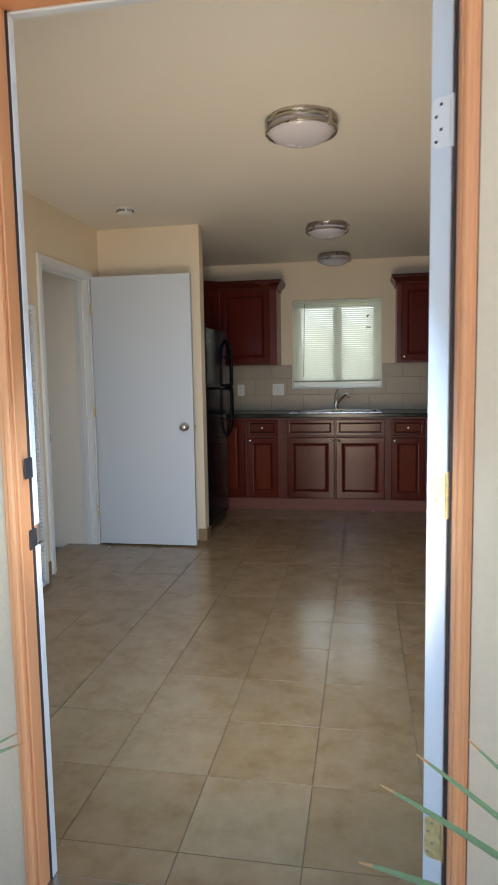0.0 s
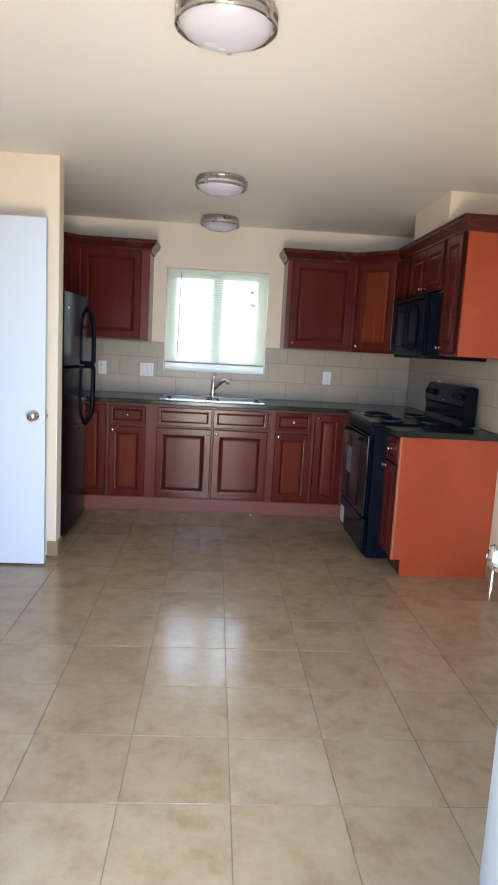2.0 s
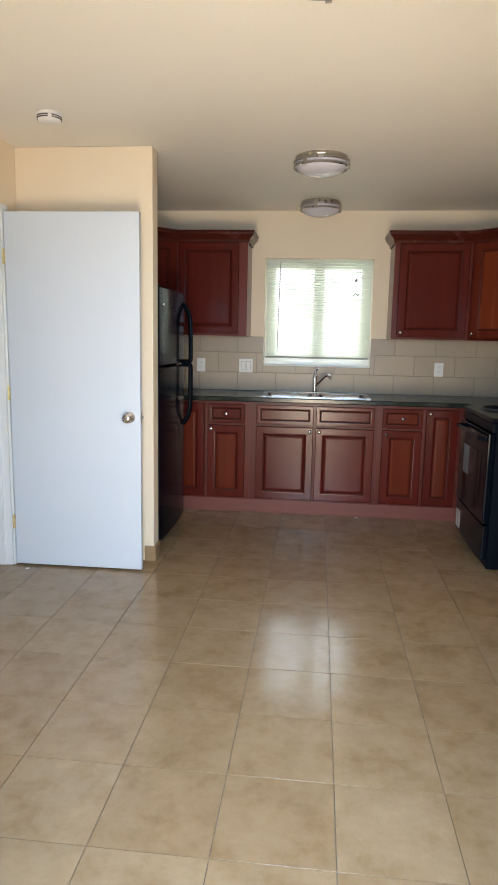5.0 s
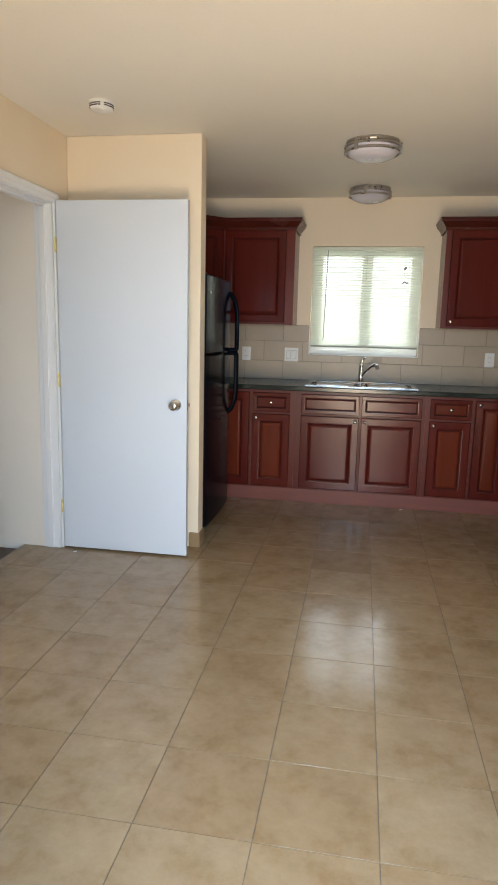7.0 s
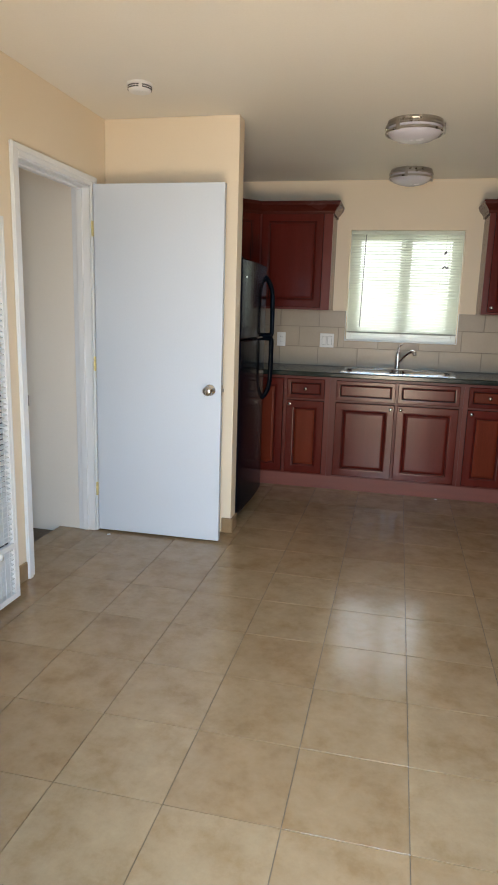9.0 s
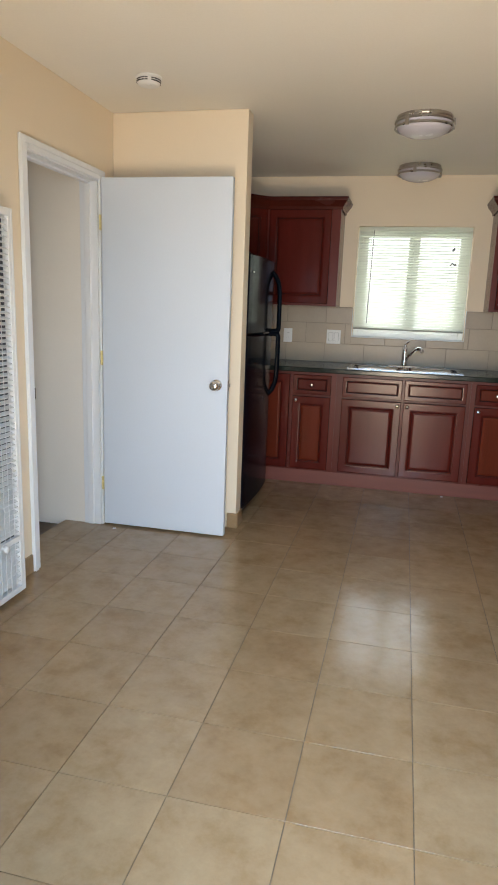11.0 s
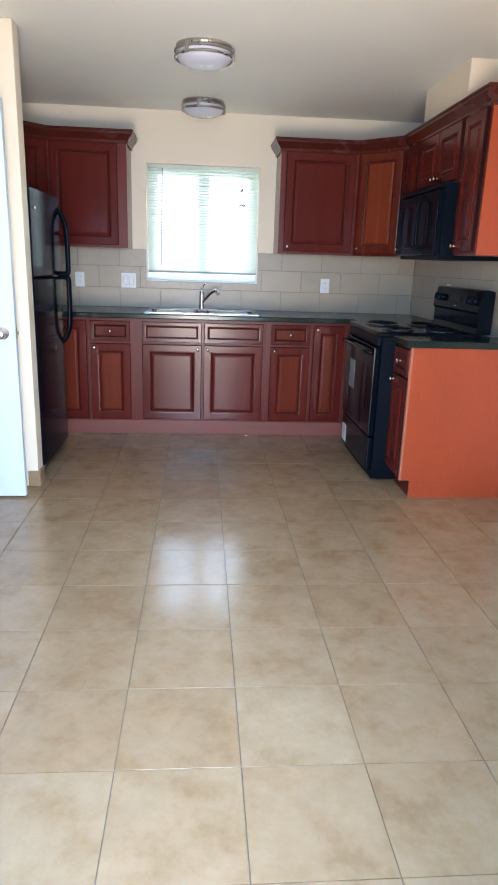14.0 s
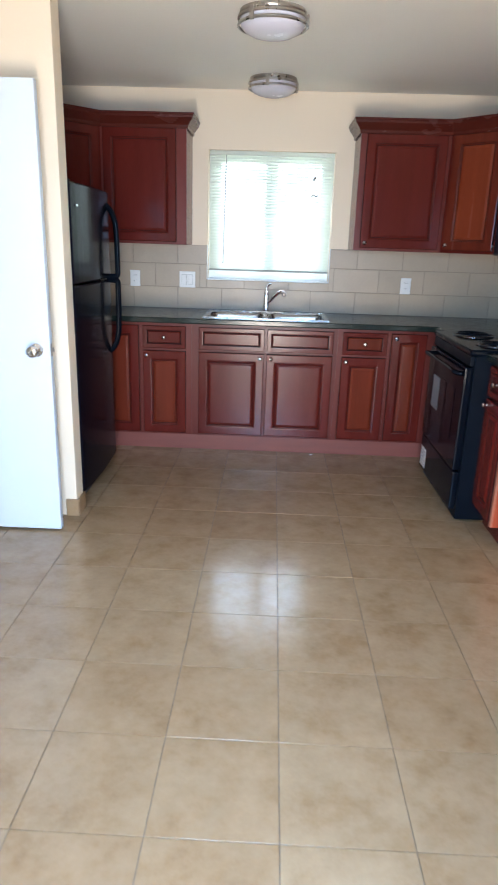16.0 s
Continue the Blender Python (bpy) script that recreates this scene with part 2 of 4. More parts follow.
def add_box(bm, x0, x1, y0, y1, z0, z1, mat=0, bevel=0.0, seg=1):
    vs = [bm.verts.new((x, y, z)) for x in (x0, x1) for y in (y0, y1) for z in (z0, z1)]
    quads = [(0, 1, 3, 2), (4, 6, 7, 5), (0, 4, 5, 1), (2, 3, 7, 6), (0, 2, 6, 4), (1, 5, 7, 3)]
    fs = [bm.faces.new([vs[i] for i in q]) for q in quads]
    for f in fs:
        f.material_index = mat
    if bevel:
        es = list({e for f in fs for e in f.edges})
        r = bmesh.ops.bevel(bm, geom=es, offset=bevel, segments=seg, affect="EDGES", profile=0.6)
        for f in r["faces"]:
            f.material_index = mat
    return bm


def box(x0, x1, y0, y1, z0, z1, bevel=0.0, seg=1):
    return add_box(bmesh.new(), x0, x1, y0, y1, z0, z1, 0, bevel, seg)


def boxes(rows, bevel=0.0):
    bm = bmesh.new()
    for r in rows:
        add_box(bm, *r, bevel=bevel)
    return bm


def lathe(profile, seg=24, mats=None, axis="Z"):
    """A turned shape from (radius, height) pairs, closed at radius 0."""
    bm = bmesh.new()
    rings = []
    for r, h in profile:
        if r < 1e-6:
            rings.append([bm.verts.new((0, 0, h))])
        else:
            rings.append([bm.verts.new((r * math.cos(2 * math.pi * i / seg), r * math.sin(2 * math.pi * i / seg), h)) for i in range(seg)])
    for k in range(len(rings) - 1):
        a, b = rings[k], rings[k + 1]
        for i in range(seg):
            j = (i + 1) % seg
            if len(a) == 1 and len(b) > 1:
                f = bm.faces.new((a[0], b[j], b[i]))
            elif len(b) == 1 and len(a) > 1:
                f = bm.faces.new((a[i], a[j], b[0]))
            elif len(a) > 1:
                f = bm.faces.new((a[i], a[j], b[j], b[i]))
            else:
                continue
            if mats:
                f.material_index = mats[k]
    bmesh.ops.recalc_face_normals(bm, faces=bm.faces)
    turn = {"X": pose(0, 0, 0, 0, 90, 0), "Y": pose(0, 0, 0, 90, 0, 0), "-Y": pose(0, 0, 0, 90, 0, 0), "-X": pose(0, 0, 0, 0, -90, 0)}.get(axis)
    if turn:
        bmesh.ops.transform(bm, matrix=turn, verts=bm.verts)
    return bm


def tube(points, radius, seg=10, flat=1.0):
    """A round bar along points."""
    bm = bmesh.new()
    pts = [Vector(p) for p in points]
    rings = []
    side = None
    for i, p in enumerate(pts):
        d = (pts[min(i + 1, len(pts) - 1)] - pts[max(i - 1, 0)]).normalized()
        if side is None:
            side = d.orthogonal().normalized()
        side = (side - d * side.dot(d)).normalized()
        up = d.cross(side)
        r = radius[i] if isinstance(radius, (list, tuple)) else radius
        rings.append([bm.verts.new(p + (side * math.cos(a) + up * math.sin(a) * flat) * r) for a in (2 * math.pi * k / seg for k in range(seg))])
    for a, b in zip(rings, rings[1:]):
        for k in range(seg):
            bm.faces.new((a[k], a[(k + 1) % seg], b[(k + 1) % seg], b[k]))
    bm.faces.new(rings[0][::-1])
    bm.faces.new(rings[-1])
    bmesh.ops.recalc_face_normals(bm, faces=bm.faces)
    return bm


def bend(points, n=6):
    """A smooth curve through points."""
    pts = [Vector(p) for p in points]
    out = []
    for i in range(len(pts) - 1):
        p0, p1, p2, p3 = pts[max(i - 1, 0)], pts[i], pts[i + 1], pts[min(i + 2, len(pts) - 1)]
        for k in range(n):
            t = k / n
            out.append(0.5 * (2 * p1 + (p2 - p0) * t + (2 * p0 - 5 * p1 + 4 * p2 - p3) * t * t + (3 * p1 - p0 - 3 * p2 + p3) * t ** 3))
    return out + [pts[-1]]


def merge(*bms):
    out = bmesh.new()
    for b in bms:
        me = bpy.data.meshes.new("tmp")
        b.to_mesh(me)
        b.free()
        out.from_mesh(me)
        bpy.data.meshes.remove(me)
    return out


def moved(bm, m):
    bmesh.ops.transform(bm, matrix=m, verts=bm.verts)
    return bm


def sweep(profile, path, close=False):
    """A moulding: profile of (out, up) pairs along a level path of (x, y), mitred, out to the right of the way."""
    bm = bmesh.new()
    pts = [Vector(p) for p in path]
    rings = []
    for i, p in enumerate(pts):
        ds = []
        if i > 0:
            ds.append((pts[i] - pts[i - 1]).normalized())
        if i < len(pts) - 1:
            ds.append((pts[i + 1] - pts[i]).normalized())
        ns = [Vector((d.y, -d.x)) for d in ds]
        nrm = sum(ns, Vector((0, 0))).normalized()
        k = 1 / max(nrm.dot(ns[0]), 0.3)
        rings.append([bm.verts.new((p.x + nrm.x * o * k, p.y + nrm.y * o * k, z)) for o, z in profile])
    m = len(profile)
    for a, b in zip(rings, rings[1:]):
        for k in range(m):
            bm.faces.new((a[k], a[(k + 1) % m], b[(k + 1) % m], b[k]))
    bm.faces.new(rings[0])
    bm.faces.new(rings[-1][::-1])
    bmesh.ops.recalc_face_normals(bm, faces=bm.faces)
    return bm


# ---- the room's measures ----
XL, XR, YB, YF, H = -1.855, 1.66, 0.0, -5.165, 2.40     # left, right, back and front walls, ceiling
WT, WF = 0.105, 0.055                                   # wall thickness; thinner at the entry
WX0, WX1, WZ0, WZ1 = -0.560, 0.335, 1.135, 2.020       # kitchen window
DX0, DX1, DZ = -0.620, 0.338, 2.075                    # entry
LY0, LY1, LZ = -2.730, -2.030, 1.995                   # doorway in the left wall
BY, BX = -1.820, -1.052                                # front and end of the wall stub
PITCH, TX0, TY0 = 0.335, 0.0, -3.693                   # floor tiles

# walls with their openings
setting("wall_back", boxes([(XL - WT, WX0, YB, YB + 0.15, 0, H), (WX1, XR + WT, YB, YB + 0.15, 0, H),
                            (WX0, WX1, YB, YB + 0.15, 0, WZ0), (WX0, WX1, YB, YB + 0.15, WZ1, H)]), M_WALL)
setting("wall_right", boxes([(XR, XR + WT, YF, YB, 0, H)]), M_WALL)
setting("wall_left", boxes([(XL - WT, XL, YF, LY0 - 0.02, 0, H), (XL - WT, XL, LY1 + 0.02, YB, 0, H), (XL - WT, XL, LY0 - 0.02, LY1 + 0.02, LZ + 0.02, H)]), M_WALL)
setting("wall_front", boxes([(XL - WT, DX0 - 0.035, YF - WF, YF, 0, H), (DX1 + 0.035, XR + WT, YF - WF, YF, 0, H),
                             (DX0 - 0.035, DX1 + 0.035, YF - WF, YF, DZ + 0.035, H)]), M_WALL)
setting("wall_stub", box(XL + 0.001, BX, BY, BY + 0.115, 0, H, 0.006, 2), M_WALL)
setting("duct_box", box(1.322, XR - 0.001, -1.640, -0.925, 2.165, H), M_WALL)
setting("ceiling", box(XL - 1.6, XR + WT, YF - WF, YB + 0.15, H + 0.001, H + 0.13), M_CEIL)
setting("outer_wall", boxes([(-4.2, DX0 - 0.036, YF - WF - 0.02, YF - WF - 0.001, -0.12, 2.75), (DX1 + 0.036, 4.2, YF - WF - 0.02, YF - WF - 0.001, -0.12, 2.75),
                             (DX0 - 0.036, DX1 + 0.036, YF - WF - 0.02, YF - WF - 0.001, DZ + 0.036, 2.75)]), M_STUCCO)
setting("roof", boxes([(-4.2, 4.2, YF - WF - 0.60, 0.7, 2.752, 2.90)]), M_STUCCO)
setting("hall_wall", boxes([(-3.3, XL - WT - 0.001, LY1 + 0.015, LY1 + 0.115, -0.2, H), (-3.4, -3.3, -4.0, LY1 + 0.115, -0.2, H), (-3.3, XL - WT - 0.001, -4.0, -3.9, -0.2, H)]), M_HALL)
setting("hall_floor", box(-3.3, -2.105, -3.9, LY1 + 0.014, -0.2, -0.035), M_CARPET)
setting("floor", boxes([(XL, XR, YF - 0.10, YB, -0.12, -0.0045), (-2.1, XL, LY0 - 0.0, LY1 + 0.014, -0.12, -0.0045)]), M_GROUT)
setting("ground", boxes([(-2500, 2500, -2500, 2500, -0.2, -0.13)]), M_EARTH)
setting("porch", box(-2.6, 2.6, -8.6, YF - WF - 0.021, -0.129, -0.06, 0.01), M_CONC)
setting("threshold", box(DX0 - 0.03, DX1 + 0.03, YF - WF - 0.02, YF - 0.005, -0.004, 0.018, 0.006, 2), M_NICKEL)
setting("neighbour_wall", boxes([(-9, 9, 6.0, 6.2, -0.12, 1.75)]), M_FAR)

# trim of the inner doorway
trim = boxes([(XL - WT - 0.001, XL + 0.001, LY1, LY1 + 0.019, 0.001, LZ), (XL - WT - 0.001, XL + 0.001, LY0 - 0.019, LY0, 0.001, LZ),
              (XL - WT - 0.001, XL + 0.001, LY0 - 0.019, LY1 + 0.019, LZ, LZ + 0.019)], 0.001)
setting("door_jamb", trim, M_WHITE)
cas = bmesh.new()
for a in ((XL + 0.002, XL + 0.016, LY0 - 0.062, LY0 - 0.005, 0.001, LZ + 0.062), (XL + 0.002, XL + 0.016, LY1 + 0.005, LY1 + 0.062, 0.001, LZ + 0.062),
          (XL + 0.002, XL + 0.0158, LY0 - 0.0045, LY1 + 0.0045, LZ + 0.005, LZ + 0.0618)):
    add_box(cas, *a, bevel=0.004)
for a in ((XL + 0.0165, XL + 0.022, LY0 - 0.06, LY0 - 0.03, 0.001, LZ + 0.058), (XL + 0.0165, XL + 0.022, LY1 + 0.035, LY1 + 0.06, 0.001, LZ + 0.058),
          (XL + 0.0165, XL + 0.0218, LY0 - 0.03, LY1 + 0.035, LZ + 0.03, LZ + 0.058)):
    add_box(cas, *a, bevel=0.002)
setting("door_casing", cas, M_WHITE)
setting("door_stop", boxes([(XL - 0.075, XL - 0.040, LY1 - 0.012, LY1 - 0.0005, 0.002, LZ - 0.012), (XL - 0.075, XL - 0.040, LY0 + 0.0005, LY0 + 0.012, 0.002, LZ - 0.012),
                            (XL - 0.075, XL - 0.040, LY0 + 0.0005, LY1 - 0.0005, LZ - 0.0118, LZ - 0.0005)], 0.002), M_WHITE)
setting("strike_plate", box(XL - 0.040, XL - 0.006, LY0 + 0.0005, LY0 + 0.007, 0.865, 0.925, 0.001), M_NICKEL)
setting("strike_lip", box(XL + 0.001, XL + 0.013, LY0 - 0.0045, LY0 + 0.004, 0.868, 0.922, 0.001), M_SEAL)

# tile skirting where it shows
sk = [(BX - 0.055, BX + 0.012, BY - 0.014, BY - 0.001, 0.001, 0.095), (BX + 0.001, BX + 0.0125, BY, BY + 0.115, 0.001, 0.0945),
      (XL + 0.001, XL + 0.013, -3.005, LY0 - 0.064, 0.001, 0.095), (XR - 0.013, XR - 0.001, YF + 0.001, -1.985, 0.001, 0.095),
      (XL + 0.001, XL + 0.013, YF + 0.001, -3.40, 0.001, 0.095)]
setting("baseboard", boxes(sk, 0.003), M_TILE)

# entry frame
jm = bmesh.new()
for a in ((DX0 - 0.034, DX0, YF - WF - 0.02, YF - 0.002, 0.0, DZ), (DX1, DX1 + 0.034, YF - WF - 0.02, YF - 0.002, 0.0, DZ), (DX0 - 0.034, DX1 + 0.034, YF - WF - 0.02, YF - 0.002, DZ, DZ + 0.034)):
    add_box(jm, *a, bevel=0.002)
setting("entry_jamb", jm, M_ORANGE)
ms = bmesh.new()
y1 = YF - WF - 0.021
for d, w in ((0.010, 0.030), (0.018, 0.016)):
    a0, a1 = DX0 - 0.004, DX1 + 0.004
    add_box(ms, a0 - w, a0, y1 - d, y1 - 0.0005 - (0.004 if d > 0.015 else 0), -0.05, DZ + w, bevel=0.004)
    add_box(ms, a1, a1 + w * 0.7, y1 - d, y1 - 0.0005 - (0.004 if d > 0.015 else 0), -0.05, DZ + w, bevel=0.004)
    add_box(ms, a0 + 0.0005, a1 - 0.0005, y1 - d, y1 - 0.0005 - (0.004 if d > 0.015 else 0), DZ + 0.003, DZ + w - 0.0006, bevel=0.004)
setting("entry_moulding", ms, M_ORANGE)
setting("weatherstrip", boxes([(DX0 + 0.0005, DX0 + 0.006, YF - 0.029, YF - 0.026, 0.02, DZ - 0.002), (DX1 - 0.005, DX1 - 0.0005, YF - 0.029, YF - 0.026, 0.02, DZ - 0.002)]), M_SEAL)
for a in ((DX0 + 0.0005, DX0 + 0.007, YF - 0.025, YF - 0.001, 0.02, 0.875), (DX0 + 0.0005, DX0 + 0.007, YF - 0.025, YF - 0.001, 0.925, DZ - 0.002),
          (DX0 + 0.008, DX1 - 0.009, YF - 0.025, YF - 0.001, DZ - 0.008, DZ - 0.001)):
    setting("entry_stop", box(*a, 0.002), M_WHITE)
sp = thing("strike_plate", pose(DX0, YF - 0.03, 0.893), "dark metal strike plate set into the entry frame", "strike plate", "strike plates of the entry")
part("plate", box(0.0005, 0.0045, -0.014, 0.018, -0.024, 0.024, 0.001), M_SEAL, sp)
copy_thing(sp, pose(DX0 + 0.006, YF - 0.045, 1.065))

# ---- floor tiles ----
random.seed(4)


def tile_mesh(w, d, h, name, mat, bev=0.0003, up="z"):
    b = bmesh.new()
    add_box(b, -w / 2, w / 2, -d / 2, d / 2, -h, 0, bevel=0)
    if bev:
        top = [e for e in b.edges if all(v.co.z > -1e-6 for v in e.verts)]
        bmesh.ops.bevel(b, geom=top, offset=bev, segments=1, affect="EDGES")
    return finish(b, name, mat)


def floor_tile_rows(x0, x1, y0, y1):
    """Centres and sizes of the whole and cut tiles that fill a stretch of the floor."""
    out, g = [], 0.0028
    i0, i1 = math.floor((x0 - TX0) / PITCH), math.ceil((x1 - TX0) / PITCH)
    j0, j1 = math.floor((y0 - TY0) / PITCH), math.ceil((y1 - TY0) / PITCH)
    for i in range(i0, i1):
        for j in range(j0, j1):
            a0, a1 = max(TX0 + i * PITCH + g / 2, x0 + 0.001), min(TX0 + (i + 1) * PITCH - g / 2, x1 - 0.001)
            b0, b1 = max(TY0 + j * PITCH + g / 2, y0 + 0.001), min(TY0 + (j + 1) * PITCH - g / 2, y1 - 0.001)
            if a1 - a0 > 0.012 and b1 - b0 > 0.012:
                out.append(((a0 + a1) / 2, (b0 + b1) / 2, round(a1 - a0, 4), round(b1 - b0, 4)))
    return out


# ---- cabinets ----
def ring_panel(w, h, loops, x0=0.0, z0=0.0, y0=0.0):
    """A panelled front facing -y: loops of (inset, how far proud, material), from the back edge to the middle."""
    bm = bmesh.new()
    rings = []
    for inset, d, _ in loops:
        rings.append([bm.verts.new((x0 + x, y0 - d, z0 + z)) for x, z in ((inset, inset), (w - inset, inset), (w - inset, h - inset), (inset, h - inset))])
    for k in range(len(rings) - 1):
        for i in range(4):
            f = bm.faces.new((rings[k][i], rings[k][(i + 1) % 4], rings[k + 1][(i + 1) % 4], rings[k + 1][i]))
            f.material_index = loops[k + 1][2]
    bm.faces.new(rings[-1]).material_index = loops[-1][2]
    bm.faces.new(rings[0][::-1])
    return bm


def door_loops(w, h, fr=0.056):
    fr = min(fr, w * 0.25)
    return [(0, 0, 0), (0, 0.017, 1), (0.002, 0.0190, 1), (0.005, 0.0205, 0), (fr - 0.006, 0.0205, 0), (fr - 0.004, 0.0225, 0), (fr + 0.001, 0.0218, 0),
            (fr + 0.0030, 0.0195, 1), (fr + 0.010, 0.0165, 0), (fr + 0.0115, 0.0145, 1), (fr + 0.0140, 0.0145, 1), (fr + 0.027, 0.0190, 2), (fr + 0.029, 0.0195, 2)]


def drawer_loops(w, h):
    fr = 0.030
    return [(0, 0, 0), (0, 0.017, 0), (0.0015, 0.0185, 1), (0.004, 0.0205, 0), (fr - 0.005, 0.0205, 0), (fr, 0.020, 0), (fr + 0.003, 0.0135, 1), (fr + 0.007, 0.0125, 1),
            (fr + 0.009, 0.0140, 2), (fr + 0.012, 0.0165, 2)]


KNOB = finish(lathe([(0, 0.0), (0.009, 0.0), (0.009, 0.002), (0.005, 0.005), (0.005, 0.012), (0.0115, 0.017), (0.0135, 0.021), (0.0125, 0.025), (0.007, 0.028), (0, 0.0285)], 14, axis="Y"),
              "knob", M_CHROME, True)


def front(kind, x, z, w, h, parent, y=0.0, knob=None, red=False):
    mats = [M_FRAMEO, M_GLAZE, M_WOODO] if red == "all" else [M_WOOD, M_GLAZE, M_WOODR if red else M_WOOD]
    loops = door_loops(w, h) if kind == "door" else drawer_loops(w, h)
    d = part(kind, ring_panel(w, h, loops), mats, parent, at=pose(x, y, z))
    if knob:
        part("knob", KNOB, None, d, "small chrome knob", at=pose(knob[0], -0.0205, knob[1]))
    return d


def carcase(w, z0, z1, depth, parent, stiles, mat=M_WOOD, rail=None):
    """Side boards, back, and a face frame with stiles at the given (x0, x1), facing -y with the frame's front at y = 0."""
    part("body", boxes([(0, 0.016, 0.019, depth, z0, z1), (w - 0.016, w, 0.019, depth, z0, z1), (0.016, w - 0.016, depth - 0.008, depth, z0, z1),
                        (0.016, w - 0.016, 0.019, depth - 0.008, z0, z0 + 0.016), (0.016, w - 0.016, 0.019, depth - 0.008, z1 - 0.016, z1)]), mat, parent)
    rows = [(a, b, 0, 0.0188, z0, z1) for a, b in stiles]
    for (a, b), (c, d) in zip(stiles, stiles[1:]):
        rows += [(b, c, 0.0002, 0.0188, z0, z0 + 0.03), (b, c, 0.0002, 0.0188, z1 - 0.03, z1)] + ([(b, c, 0.0002, 0.0188, *rail)] if rail else [])
    part("face_frame", boxes(rows), M_FRAME, parent)


BZ0, BZ1 = 0.105, 0.876


def base_cabinet(name_label, x0, x1, fronts, stiles, group="base cabinets along the worktop", turn=None):
    root = thing("base_cabinet", turn or pose(x0, -0.605, 0), name_label, "kitchen cabinet", group)
    w = x1 - x0
    carcase(w, BZ0, BZ1, 0.600, root, [(a - x0, b - x0) for a, b in stiles], rail=(0.675, 0.722))
    for kind, fx, fz, fw, fh, kn, red in fronts:
        front(kind, fx - x0, fz, fw, fh, root, -0.0004, kn, red)
    return root


def k_tl(w, h):
    return (0.028, h - 0.030)


def k_tr(w, h):
    return (w - 0.028, h - 0.030)


def k_mid(w, h):
    return (w / 2, h / 2)


def fr(kind, xa, xb, za, zb, kn=None, red=False):
    w, h = xb - xa, zb - za
    return (kind, xa, za, w, h, kn(w, h) if kn else None, red)


DRW = (0.706, 0.856)
DOR = (0.120, 0.690)
base_cabinet("dark cherry base cabinet with one tall door beside the refrigerator", XL + 0.002, -0.947,
             [fr("door", -1.250, -0.958, 0.120, 0.856, None, True)], [(XL + 0.002, -1.22), (-0.985, -0.947)])
base_cabinet("narrow cherry base cabinet with a small drawer above a raised-panel door", -0.9465, -0.6005,
             [fr("drawer", -0.930, -0.640, *DRW, k_mid), fr("door", -0.930, -0.640, *DOR, k_tl, True)], [(-0.9465, -0.905), (-0.660, -0.6005)])
base_cabinet("wide cherry sink cabinet with two false drawer fronts above two doors", -0.600, 0.3745,
             [fr("drawer", -0.553, -0.112, *DRW), fr("drawer", -0.095, 0.347, *DRW), fr("door", -0.553, -0.112, *DOR, k_tr), fr("door", -0.095, 0.347, *DOR, k_tl)],
             [(-0.600, -0.52), (-0.135, -0.07), (0.32, 0.3745)])
base_cabinet("narrow cherry base cabinet with a reddish drawer front above one door", 0.375, 0.7155,
             [fr("drawer", 0.407, 0.702, *DRW, k_mid, True), fr("door", 0.407, 0.702, *DOR, k_tl, True)], [(0.375, 0.43), (0.68, 0.7155)])
base_cabinet("corner cherry base cabinet with one tall door beside the stove", 0.716, XR - 0.002,
             [fr("door", 0.729, 0.962, 0.120, 0.856, k_tl, True)], [(0.716, 0.755), (0.94, 1.04)])
tagged(part("toe_board", box(-1.855 + 0.002, 1.04, -0.598, -0.584, 0.0, 0.1045, 0.001), M_TOE),
       "cherry toe board under the row of base cabinets", "toe board")

# end cabinet on the right: its front faces -x
ECY0, ECY1, ECX = -1.976, -1.690, 1.050
end_cab = thing("base_cabinet", pose(ECX, ECY1, 0, 0, 0, -90), "cherry end base cabinet with drawer, door and orange-red end panel", "kitchen cabinet", "base cabinets along the worktop")
wE = ECY1 - ECY0
carcase(wE, BZ0, BZ1, XR - ECX - 0.003, end_cab, [(0, 0.035), (wE - 0.035, wE)], M_SIDE, (0.675, 0.722))
front("drawer", 0.010, DRW[0], wE - 0.030, DRW[1] - DRW[0], end_cab, -0.0004, k_mid(wE - 0.030, 0.15))
front("door", 0.010, DOR[0], wE - 0.030, DOR[1] - DOR[0], end_cab, -0.0004, k_tl(0.28, 0.57))
ep = bmesh.new()
add_box(ep, wE + 0.0005, wE + 0.006, 0.0, XR - ECX - 0.003, BZ0, BZ1)
add_box(ep, wE + 0.0005, wE + 0.006, 0.050, XR - ECX - 0.003, 0.0, BZ0 - 0.0003)
part("end_panel", ep, M_SIDE, end_cab, "bright orange-red veneered end panel")
part("toe_board", box(0.0, wE, 0.056, 0.070, 0.0, BZ0 - 0.0005), M_WOOD, end_cab)
part("corner_strip", box(wE - 0.014, wE + 0.0078, -0.0125, -0.0003, BZ0, BZ1, 0.0012), M_STRIP, end_cab, "pale cherry edge strip")


# upper cabinets
UZ0, UZ1 = 1.375, 2.125


def upper(label, w, m, doors, stiles, z0=UZ0, depth=0.325, group="upper cabinets", mat=M_WOOD):
    root = thing("upper_cabinet", m, label, "kitchen cabinet", group)
    carcase(w, z0, UZ1, depth, root, stiles, mat)
    for x, wd, za, zb, side in doors:
        h = zb - za
        kn = {"l": (0.028, 0.032), "r": (wd - 0.028, 0.032), "": None}[side]
        front("door", x, za, wd, h, root, -0.0004, kn)
    return root


